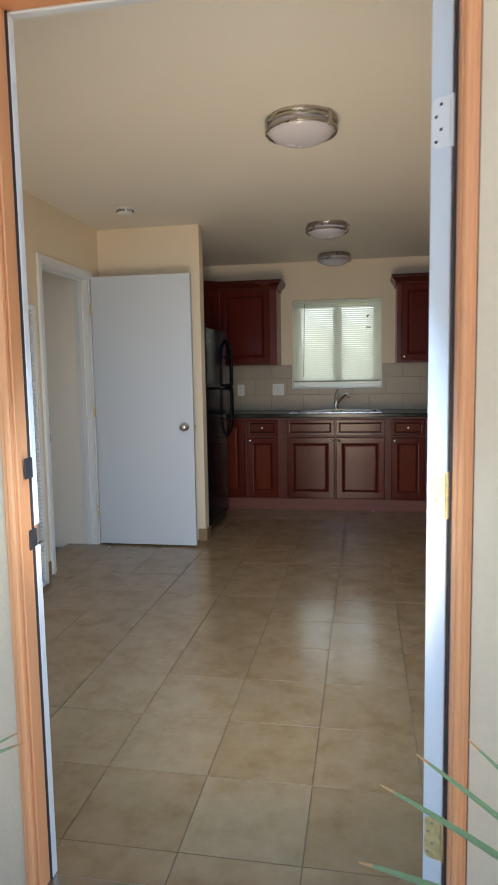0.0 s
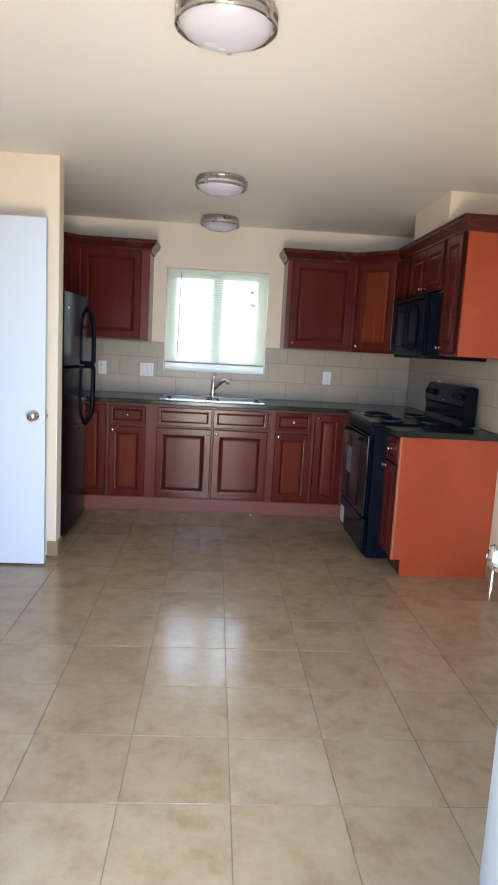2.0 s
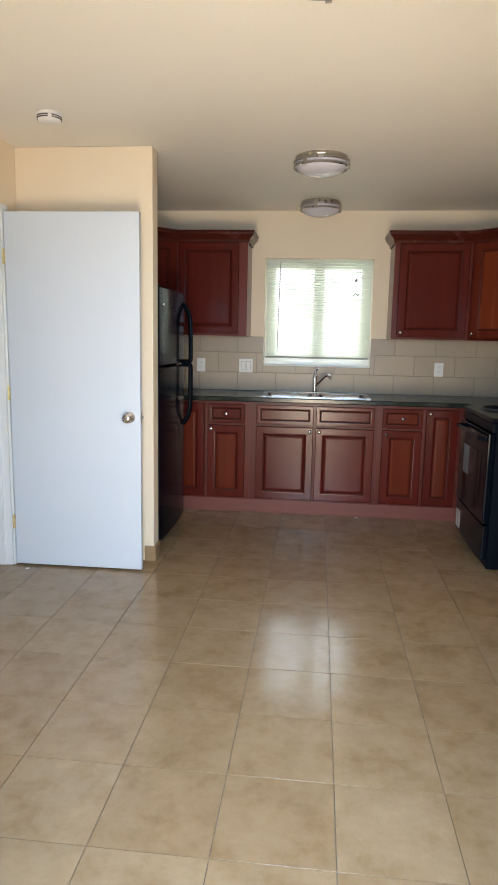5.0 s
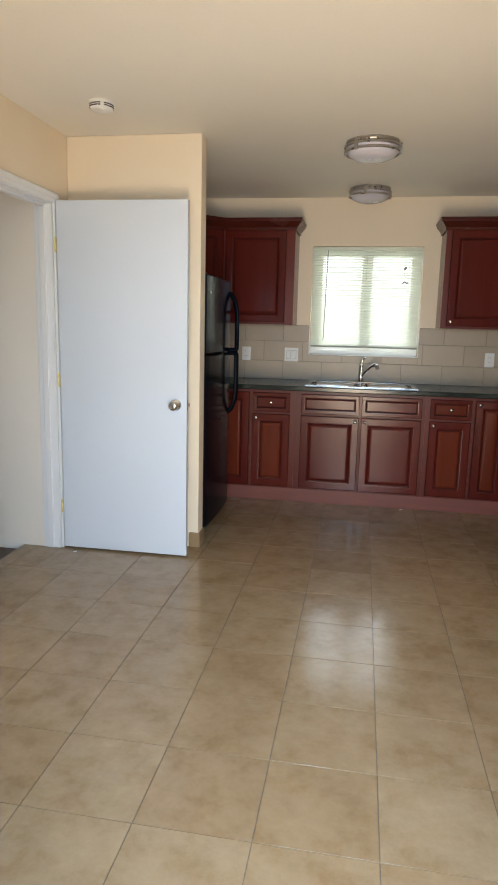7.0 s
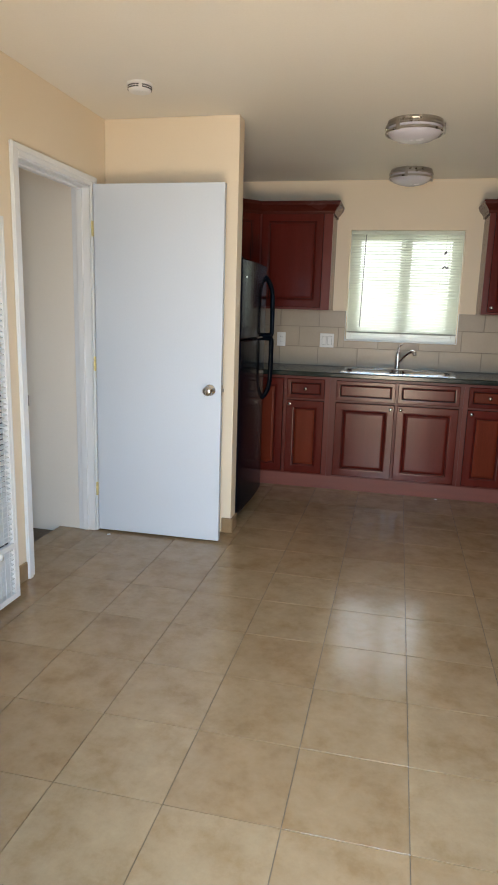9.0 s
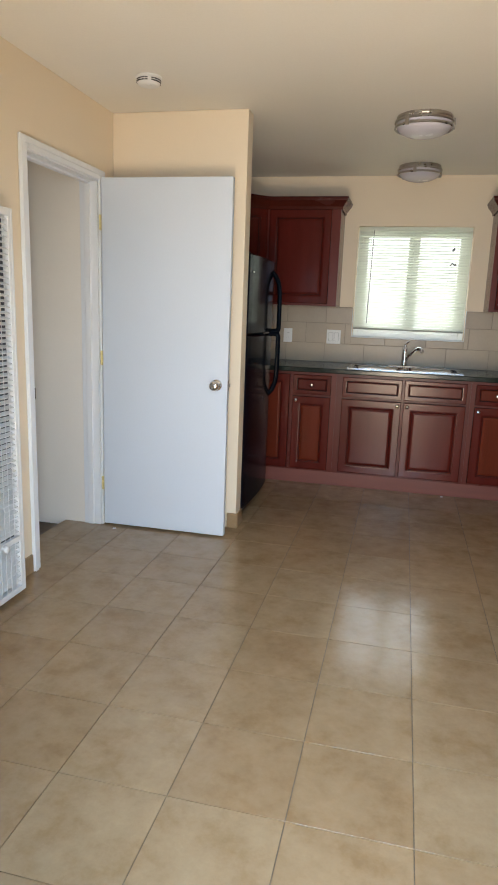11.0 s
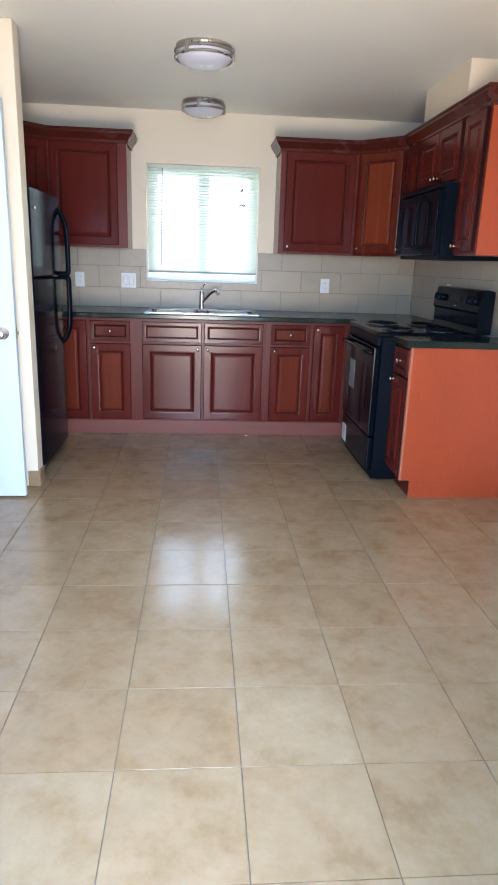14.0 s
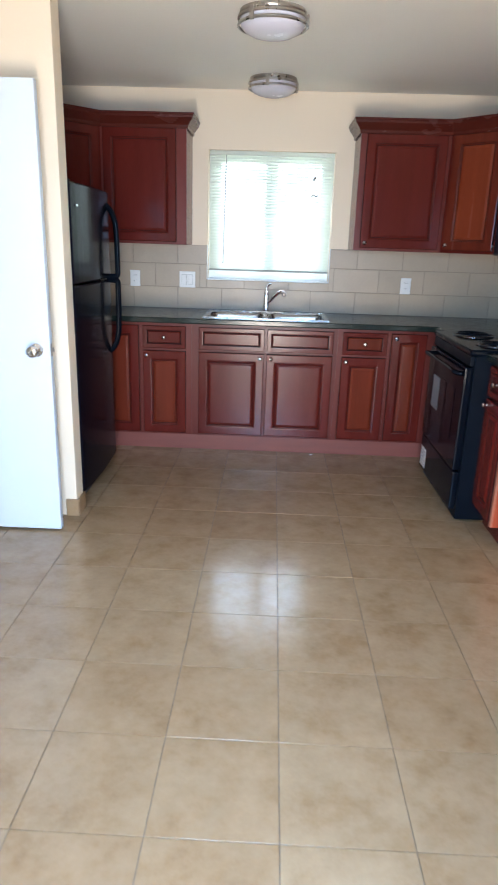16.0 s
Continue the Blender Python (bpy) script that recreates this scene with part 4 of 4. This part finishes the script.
for x in (0.07, 0.155, SW - 0.155, SW - 0.07):
    kb = merge(lathe([(0, 0), (0.024, 0), (0.022, 0.010), (0.018, 0.020), (0, 0.021)], 18, axis="Y"), box(-0.0055, 0.0055, -0.032, -0.018, -0.021, 0.021, 0.003, 2))
    part("control_knob", kb, M_BLACKM, bgp, "black turning knob", smooth=False, at=pose(x, 0.5705, 1.115, -tilt))
part("display", box(-0.075, 0.075, -0.0015, 0.0, -0.022, 0.022), M_OGLASS, bgp, at=pose(SW / 2, 0.5715, 1.120, -tilt))
part("badge", box(-0.018, 0.018, -0.0012, 0.0, -0.003, 0.003), M_STEEL, bgp, at=pose(SW / 2 + 0.02, 0.5610, 1.072, -tilt))

# ---- microwave oven under the short cabinet ----
micro = thing("microwave_oven", pose(XR - 0.410, MW1 - 0.003, 0, 0, 0, -90), "black over-the-range microwave oven with an oval door window", "microwave oven")
mw = wm - 0.008
part("body", box(0, mw, 0.0, 0.405, 1.352, 1.772, 0.004), M_BLACKM, micro)
mdw = mw * 0.74
md = part("door", box(0.002, mdw, -0.034, -0.0008, 1.372, 1.735, 0.010, 3), M_BLACK, micro)
ov = bmesh.new()
pts = []
for k in range(28):
    t = 2 * math.pi * k / 28
    c, s_ = math.cos(t), math.sin(t)
    pts.append((0.255 + 0.155 * math.copysign(abs(c) ** 0.55, c), 1.552 + 0.125 * math.copysign(abs(s_) ** 0.55, s_)))
rings = [[ov.verts.new((0.255 + (x - 0.255) * k, y, 1.552 + (z - 1.552) * k)) for x, z in pts] for k, y in ((1.08, -0.0342), (1.04, -0.0385), (1.0, -0.0385), (0.96, -0.0348))]
for a, b in zip(rings, rings[1:]):
    for k in range(28):
        ov.faces.new((a[k], a[(k + 1) % 28], b[(k + 1) % 28], b[k])).material_index = 0
ov.faces.new(rings[-1]).material_index = 1
bmesh.ops.recalc_face_normals(ov, faces=ov.faces)
part("window", ov, [M_BLACK, M_OGLASS], md, "dark oval window with a raised rim")
part("handle", tube(bend([(mdw - 0.038, -0.030, 1.405), (mdw - 0.038, -0.068, 1.44), (mdw - 0.038, -0.072, 1.555), (mdw - 0.038, -0.068, 1.67), (mdw - 0.038, -0.030, 1.705)], 5), 0.010, 10), M_BLACK, md, "vertical glossy black handle", smooth=True)
cp = part("control_panel", box(mdw + 0.004, mw - 0.002, -0.034, -0.0008, 1.372, 1.735, 0.008, 3), M_BLACK, micro)
part("display", box(mdw + 0.025, mw - 0.022, -0.0352, -0.0343, 1.675, 1.712), M_OGLASS, cp)
for r in range(6):
    for c in range(3):
        part("button", box(mdw + 0.025 + c * 0.048, mdw + 0.063 + c * 0.048, -0.0355, -0.0343, 1.41 + r * 0.040, 1.436 + r * 0.040, 0.0004), M_BLACK, cp)
vent = part("vent_grille", box(0.002, mw - 0.002, -0.030, -0.0008, 1.740, 1.770, 0.005, 2), M_BLACK, micro)
for k in range(2):
    part("louvre", box(0.02, mw - 0.02, -0.0325, -0.0302, 1.746 + k * 0.010, 1.751 + k * 0.010), M_BLACKM, vent)


# ---- plates on the tiled wall ----
def plate(name, x, z, w, label, kind, m=None):
    root = thing(name, m or pose(x, -0.0095, z), label, kind)
    part("cover", box(-w / 2, w / 2, -0.006, 0, -0.058, 0.058, 0.003, 2), M_PLATE, root)
    if kind == "outlet":
        for s in (-1, 1):
            soc = part("socket", box(-0.017, 0.017, -0.0078, -0.0062, s * 0.020 - 0.014, s * 0.020 + 0.014, 0.0006), M_PLATE, root)
            for dx in (-0.007, 0.007):
                part("slot", box(dx - 0.0012, dx + 0.0012, -0.0083, -0.0079, s * 0.020 - 0.003, s * 0.020 + 0.006), M_SLOT, soc)
    else:
        for dx in (-0.023, 0.023):
            # grey sheet behind the rocker paints the shaded gap round it
            part("rocker_frame", box(dx - 0.0185, dx + 0.0185, -0.0068, -0.0061, -0.036, 0.036, 0.0002), M_SHADEGREY, root)
            part("rocker", box(dx - 0.0165, dx + 0.0165, -0.0085, -0.0062, -0.034, 0.034, 0.001), M_PLATE, root)
    return root


plate("outlet", -1.098, 1.125, 0.074, "white double outlet on the taupe tiled wall beside the refrigerator", "outlet")
plate("light_switch", -0.708, 1.127, 0.118, "white double rocker switch on the taupe tiled wall", "light switch")
plate("outlet", 0.905, 1.130, 0.074, "white double outlet on the taupe tiled wall between window and stove", "outlet")
plate("outlet", 0, 0, 0.074, "white outlet on the side wall behind the stove", "outlet", pose(XR - 0.0095, -0.83, 1.135, 0, 0, -90))


# ---- ceiling lights and smoke alarm ----
def ceiling_light(m, label):
    root = thing("ceiling_light", m, label, "ceiling light", "three ceiling lights in a row")
    part("pan", lathe([(0, 0), (0.150, 0), (0.152, -0.012), (0.148, -0.020), (0, -0.020)], 48), M_NICKEL, root, smooth=False)
    part("shade", lathe([(0.146, -0.0205), (0.149, -0.045), (0.144, -0.062), (0.128, -0.078), (0.098, -0.093), (0.058, -0.103), (0, -0.107)], 48), M_OPAL, root, "frosted white bowl shade", smooth=True)
    for z, r in ((-0.024, 0.158), (-0.052, 0.158)):
        part("ring", lathe([(r - 0.005, z), (r + 0.001, z), (r + 0.003, z - 0.004), (r + 0.003, z - 0.010), (r, z - 0.013), (r - 0.005, z - 0.013), (r - 0.005, z)], 56), M_NICKEL, root, "brushed nickel ring")
    for k in range(3):
        a = 120 * k + 85
        b = part("bracket", boxes([(0.1545, 0.1645, -0.010, 0.010, -0.070, -0.014)], 0.001), M_NICKEL, root, at=pose(0, 0, 0, 0, 0, a))
        part("screw", moved(lathe([(0, 0), (0.004, 0), (0.0035, 0.002), (0, 0.0025)], 10, axis="X"), pose(0.1646, 0, -0.042)), M_NICKEL, b)
    return root


LX = -0.119
lamp = ceiling_light(pose(LX, -3.600, H), "round ceiling light with frosted glass and two brushed nickel rings, unlit")
copy_thing(lamp, pose(LX, -1.560, H, 0, 0, 150))
copy_thing(lamp, pose(LX, -0.325, H, 0, 0, 172))

alarm = thing("smoke_alarm", pose(-1.418, -2.350, H), "round white smoke alarm with dark vent slots on the ceiling", "smoke alarm")
part("base", lathe([(0, 0), (0.062, 0), (0.064, -0.008), (0.060, -0.012), (0, -0.012)], 32), M_PLATE, alarm)
part("cover", lathe([(0.055, -0.0121), (0.057, -0.024), (0.052, -0.036), (0.030, -0.040), (0, -0.041)], 32), M_PLATE, alarm, smooth=True)
for k in range(24):
    if k % 6 != 5:
        for z in (-0.0175, -0.0265):
            part("vent_slot", box(0.0535, 0.0580, -0.0064, 0.0064, z - 0.0022, z + 0.0022), M_SLOT, alarm, at=pose(0, 0, 0, 0, 0, 15 * k + 40))
part("test_button", moved(lathe([(0, 0), (0.010, 0), (0.010, -0.002), (0, -0.003)], 16), pose(0.012, -0.018, -0.0405)), M_PLATE, alarm)


# ---- doors ----
def hinge(parent, m, mat, name="hinge"):
    h_ = part(name, box(-0.0015, 0.0012, -0.032, 0.002, -0.050, 0.050, 0.0008), mat, parent, at=m)
    part("barrel", moved(lathe([(0, -0.050), (0.0058, -0.050), (0.0058, 0.050), (0.0035, 0.055), (0, 0.055)], 12), pose(-0.001, 0.006, 0)), mat, h_)
    for k, (dy, dz) in enumerate(((-0.012, 0.036), (-0.022, 0.014), (-0.012, -0.012), (-0.022, -0.036))):
        part("screw", moved(lathe([(0, 0), (0.0035, 0), (0.003, -0.0006), (0, -0.0008)], 10, axis="X"), pose(-0.0022, dy, dz)), M_SLOT if mat is M_WHITE else mat, h_)
    return h_


def knob_set(parent, m):
    """A round door knob that looks along -y."""
    k = part("knob", lathe([(0, 0), (0.033, 0), (0.033, 0.004), (0.028, 0.008), (0.012, 0.010), (0.011, 0.030), (0.018, 0.036), (0.026, 0.044), (0.0285, 0.054), (0.026, 0.063), (0.015, 0.069), (0, 0.070)], 28, axis="Y"),
             M_CHROME, parent, "polished round knob", smooth=True, at=m)
    part("keyhole", lathe([(0, 0.0702), (0.008, 0.0702), (0.008, 0.0712), (0, 0.0714)], 14, axis="Y"), M_NICKEL, k)
    return k


inner = thing("interior_door", pose(-1.832, -2.022, 0.012, 0, 0, 0.4), "plain white flush door standing open against the wall stub", "door")
part("slab", box(0, 0.756, 0, 0.035, 0, 2.003, 0.002), M_DOOR, inner)
knob_set(inner, pose(0.692, -0.0002, 0.893))
lp = part("latch_plate", box(0.7562, 0.7575, 0.006, 0.029, 0.865, 0.922, 0.0005), M_NICKEL, inner)
part("latch_bolt", box(0.7576, 0.768, 0.010, 0.024, 0.884, 0.904, 0.002), M_NICKEL, lp)
for z in (1.765, 1.010, 0.255):
    hg = part("hinge", boxes([(-0.019, -0.0006, -0.0015, 0.0010, z - 0.042, z + 0.042)], 0.0006), M_BRASS, inner, "brass hinge")
    for dz in (-0.026, 0.0, 0.026):
        part("screw", moved(lathe([(0, 0), (0.003, 0), (0.0025, 0.001), (0, 0.001)], 10, axis="Y"), pose(-0.013, -0.0016, z + dz)), M_SLOT, hg)
    part("barrel", moved(lathe([(0, -0.038), (0.005, -0.038), (0.005, 0.038), (0.003, 0.042), (0, 0.042)], 12), pose(-0.008, -0.006, z)), M_BRASS, hg)



def hinge_leaf(y0, y1, z0, z1, rad=0.014):
    """A thin leaf on an edge, rounded at its two free corners."""
    out = [(y0, z0)]
    for cz, a0 in ((z0 + rad, -90), (z1 - rad, 0)):
        out += [(y1 - rad + rad * math.cos(radians(a0 + 15 * k)), cz + rad * math.sin(radians(a0 + 15 * k))) for k in range(7)]
    out.append((y0, z1))
    bm = bmesh.new()
    front_, back_ = [[bm.verts.new((x, y, z)) for y, z in out] for x in (-0.0022, -0.0002)]
    bm.faces.new(front_)
    bm.faces.new(back_[::-1])
    for i in range(len(out)):
        j = (i + 1) % len(out)
        bm.faces.new((front_[i], back_[i], back_[j], front_[j]))
    bmesh.ops.recalc_face_normals(bm, faces=bm.faces)
    return bm


OPEN = 23.0
entry = thing("entry_door", pose(DX1 - 0.007, YF + 0.001, 0.022, 0, 0, 90 - OPEN), "white entry door open inward, seen edge-on with its hinges", "door")
part("slab", box(0, 0.905, 0, 0.044, 0, 2.020, 0.002), M_DOOR, entry)
for z, mt in ((1.753, M_WHITE), (0.985, M_BRASS), (0.190, M_BRASS)):
    h_ = part("hinge", hinge_leaf(0.004, 0.040, z - 0.050, z + 0.050), mt, entry, "painted white hinge leaf" if mt is M_WHITE else "brass hinge leaf")
    part("barrel", moved(lathe([(0, -0.050), (0.0040, -0.050), (0.0040, 0.050), (0.002, 0.053), (0, 0.053)], 12), pose(-0.001, -0.001, z)), mt, h_)
    for dy, dz in ((0.022, 0.036), (0.032, 0.013), (0.022, -0.013), (0.032, -0.036)):
        part("screw", moved(lathe([(0, 0), (0.0035, 0), (0.0025, -0.0008), (0, -0.0010)], 10, axis="X"), pose(-0.0024, dy, z + dz)), M_SLOT if mt is M_WHITE else M_NICKEL, h_)
ek = knob_set(entry, pose(0.845, 0.0442, 0.878, 0, 0, 180))
part("deadbolt", lathe([(0, 0), (0.030, 0), (0.029, 0.016), (0.020, 0.030), (0, 0.034)], 24, axis="Y"), M_CHROME, entry, "round deadbolt", smooth=True, at=pose(0.845, 0.0442, 1.018, 0, 0, 180))
keys = thing("keys", entry.matrix_basis @ pose(0.845, 0.100, 0.878), "bunch of keys hanging from the entry door's knob", "keys")
part("key_ring", tube([(0.030 * math.cos(t), 0.0, -0.004 + 0.032 * math.sin(t)) for t in np.linspace(0, 6.2832, 25)], 0.001, 6), M_STEEL, keys)
part("key_tag", box(-0.010, 0.010, -0.0012, 0.0012, -0.104, -0.038, 0.001), M_STEEL, keys, "flat silver tag")
part("key", boxes([(0.004, 0.012, -0.0040, -0.0020, -0.090, -0.040), (-0.002, 0.016, -0.0041, -0.0019, -0.048, -0.034)], 0.0004), M_STEEL, keys)

# ---- wall heater ----
HY0, HY1 = -3.365, -3.008
heater = thing("wall_heater", pose(XL, HY1, 0), "tall white louvred gas wall heater beside the doorway", "wall heater")
hw = HY1 - HY0
part("casing", boxes([(0.001, 0.105, -0.012, 0.0, 0.022, 1.704), (0.001, 0.105, -hw, -hw + 0.012, 0.022, 1.704), (0.001, 0.105, -hw + 0.0121, -0.0121, 1.672, 1.7039), (0.001, 0.105, -hw + 0.0121, -0.0121, 0.022, 0.050),
                      (0.085, 0.1045, -hw + 0.0121, -0.0121, 0.268, 0.292), (0.085, 0.1046, -0.034, -0.0121, 0.0501, 1.6719), (0.085, 0.1046, -hw + 0.0121, -hw + 0.034, 0.0501, 1.6719)], 0.0015), M_HEAT, heater)
part("inside", boxes([(0.002, 0.060, -hw + 0.013, -0.013, 0.051, 1.671)]), M_DARKIN, heater)
lv = bmesh.new()
for pts in (((0.078, 0.0070), (0.101, -0.0015), (0.1035, 0.0015), (0.0795, 0.0105)),):
    q0 = [lv.verts.new((x, -hw + 0.034, z)) for x, z in pts]
    q1 = [lv.verts.new((x, -0.034, z)) for x, z in pts]
    for i in range(4):
        lv.faces.new((q0[i], q0[(i + 1) % 4], q1[(i + 1) % 4], q1[i]))
bmesh.ops.recalc_face_normals(lv, faces=lv.faces)
louvre = finish(lv, "louvre", M_HEAT)
part("knob", moved(lathe([(0, 0), (0.012, 0), (0.012, 0.012), (0.016, 0.016), (0.015, 0.030), (0, 0.031)], 16, axis="X"), pose(0.1047, -0.169, 0.276)), M_HEAT, heater, "small white knob", smooth=True)
n = 58
for i in range(n):
    part("louvre", louvre, None, heater, at=pose(0, 0, 0.310 + i * (1.657 - 0.310) / (n - 1)))
for i in range(9):
    part("louvre", louvre, None, heater, at=pose(0, 0, 0.072 + i * 0.0232))
for k in range(1, 8):
    y = -0.034 - (hw - 0.068) * k / 8
    part("rib", boxes([(0.1030, 0.1048, y - 0.0012, y + 0.0012, 0.293, 1.671), (0.1030, 0.1048, y - 0.0012, y + 0.0012, 0.051, 0.267)]), M_HEAT, heater)

for cx_, cy_ in ((-1.745, -2.072), (0.24, -0.640)):
    chip = thing("paint_chip", pose(cx_, cy_, 0.0, 0, 0, 30), "tiny white paint chip lying on the tiled floor", "debris", "chips on the floor")
    part("flake", box(-0.010, 0.010, -0.004, 0.004, 0.0002, 0.004, 0.001), M_PLATE, chip)

# ---- plant outside the entry ----
def spiky_plant(m, seed, label, tips=()):
    rnd = random.Random(seed)
    root = thing("potted_yucca", m, label, "plant", "spiky plants by the entry")
    part("pot", lathe([(0, 0), (0.11, 0), (0.15, 0.25), (0.16, 0.25), (0.16, 0.28), (0.14, 0.28), (0.135, 0.25), (0, 0.25)], 28), M_POT, root)
    part("trunk", lathe([(0, 0.25), (0.032, 0.25), (0.028, 0.35), (0.024, 0.43), (0, 0.44)], 12), M_EARTH, root)
    inv = m.inverted()
    ends = [inv @ Vector(t) for t in tips]
    while len(ends) < 46:
        a, e, L = rnd.uniform(0, 2 * math.pi), rnd.uniform(-0.3, 1.35), rnd.uniform(0.24, 0.34)
        v = Vector((math.cos(a) * math.cos(e), math.sin(a) * math.cos(e), math.sin(e))) * L + Vector((0, 0, 0.42))
        w = m @ v
        if w.y > -5.40 or (abs(w.x) < 0.42 and w.z > 0.5):
            continue
        ends.append(v)
    for end in ends:
        base = Vector((0, 0, 0.41 + rnd.uniform(-0.05, 0.03)))
        bm = bmesh.new()
        d = end - base
        side = d.cross(Vector((0, 0, 1))).normalized()
        up = side.cross(d).normalized()
        rows = []
        N = 18
        for k in range(N + 1):
            t = k / N if k != N - 1 else 0.965
            wdt = 0.0175 * (0.75 + 0.6 * t) * max(1 - t, 0.02) ** 0.55 * (1 if t < 1 else 0.1)
            c = base + d * t + up * 0.04 * math.sin(math.pi * t) * (1 if d.z < 0.2 else 0.4)
            rows.append([bm.verts.new(c - side * wdt + up * wdt * 0.45), bm.verts.new(c - up * 0.0012), bm.verts.new(c + side * wdt + up * wdt * 0.45), bm.verts.new(c + up * 0.0012)])
        for k, (a_, b_) in enumerate(zip(rows, rows[1:])):
            for i in range(4):
                bm.faces.new((a_[i], a_[(i + 1) % 4], b_[(i + 1) % 4], b_[i])).material_index = 1 if k == N - 1 else 0
        bmesh.ops.recalc_face_normals(bm, faces=bm.faces)
        part("leaf", bm, [M_LEAF, M_LEAFTIP], root)
    return root


spiky_plant(pose(0.66, -5.66, -0.06), 3, "green spiky yucca in a clay pot beside the entry",
            [(0.224, -5.75, 0.771), (0.178, -5.75, 0.724), (0.149, -5.75, 0.609), (0.288, -5.75, 0.798)])
spiky_plant(pose(-0.86, -5.62, -0.06), 8, "smaller green spiky yucca in a clay pot beside the entry", [(-0.342, -5.75, 0.755), (-0.339, -5.75, 0.737)])

# ---- tiles, last ----
cache = {}
fl = bpy.data.objects["floor"]
rt = random.Random(2)


def lay(rows, parent):
    for x, y, w, d in rows:
        k = (w, d)
        if k not in cache:
            cache[k] = tile_mesh(w, d, 0.0045, "floor_tile", M_TILE)
        part("floor_tile", cache[k], None, parent, at=pose(x, y, rt.uniform(-0.0004, 0.0), rt.uniform(-0.04, 0.04), rt.uniform(-0.04, 0.04), 0))


lay(floor_tile_rows(XL, XR, YF - 0.004, YB), fl)
lay(floor_tile_rows(-2.1, XL, LY0, LY1 + 0.013), fl)

wb, wr = bpy.data.objects["wall_back"], bpy.data.objects["wall_right"]
bt = {}


def wall_tile(w, h):
    k = (round(w, 4), round(h, 4))
    if k not in bt:
        b_ = bmesh.new()
        add_box(b_, -w / 2, w / 2, -0.008, -0.001, -h / 2, h / 2)
        es = [e for e in b_.edges if all(v.co.y < -0.0079 for v in e.verts)]
        bmesh.ops.bevel(b_, geom=es, offset=0.0015, segments=1, affect="EDGES")
        bt[k] = finish(b_, "wall_tile", M_BTILE)
    return bt[k]


G = 0.003
COURSES = [(0.9155, 1.0715, 0.21), (1.0715, 1.2385, 0.045), (1.2385, 1.3735, 0.21)]


def course(x0, x1, z0, z1, off, step=0.33):
    out, k = [], math.floor((x0 - off) / step)
    while off + k * step < x1:
        a, b = max(off + k * step + G / 2, x0), min(off + (k + 1) * step - G / 2, x1)
        if b - a > 0.012:
            out.append(((a + b) / 2, (z0 + z1) / 2, b - a, z1 - z0 - G))
        k += 1
    return out


for z0, z1, off in COURSES:
    if z1 <= WZ0 or z0 >= WZ0:
        runs = [(XL + 0.002, XR - 0.009, z0, z1)] if z1 <= WZ0 else [(XL + 0.002, WX0 - 0.005, z0, z1), (WX1 + 0.005, XR - 0.009, z0, z1)]
    else:
        runs = [(XL + 0.002, WX0 - 0.005, z0, z1), (WX0 - 0.0045, WX1 + 0.0045, z0, WZ0 - 0.005), (WX1 + 0.005, XR - 0.009, z0, z1)]
    for a, b, za, zb in runs:
        for x, z, w, h in course(a, b, za, zb, off):
            part("wall_tile", wall_tile(w, h), None, wb, at=pose(x, 0, z))
    for y, z, w, h in course(ECY0 + 0.0, -0.009, z0, z1, off + 0.1):
        part("wall_tile", wall_tile(w, h), None, wr, at=pose(XR, y, z, 0, 0, -90))
setting("wall_grout", boxes([(XL + 0.001, WX0 - 0.004, -0.0055, -0.0005, 0.9148, 1.3735), (WX1 + 0.004, XR - 0.001, -0.0055, -0.0005, 0.9148, 1.3735),
                             (WX0 - 0.004, WX1 + 0.004, -0.0055, -0.0005, 0.9148, WZ0 - 0.004), (XR - 0.0055, XR - 0.0005, ECY0, -0.006, 0.9148, 1.3735)]), M_BGROUT)
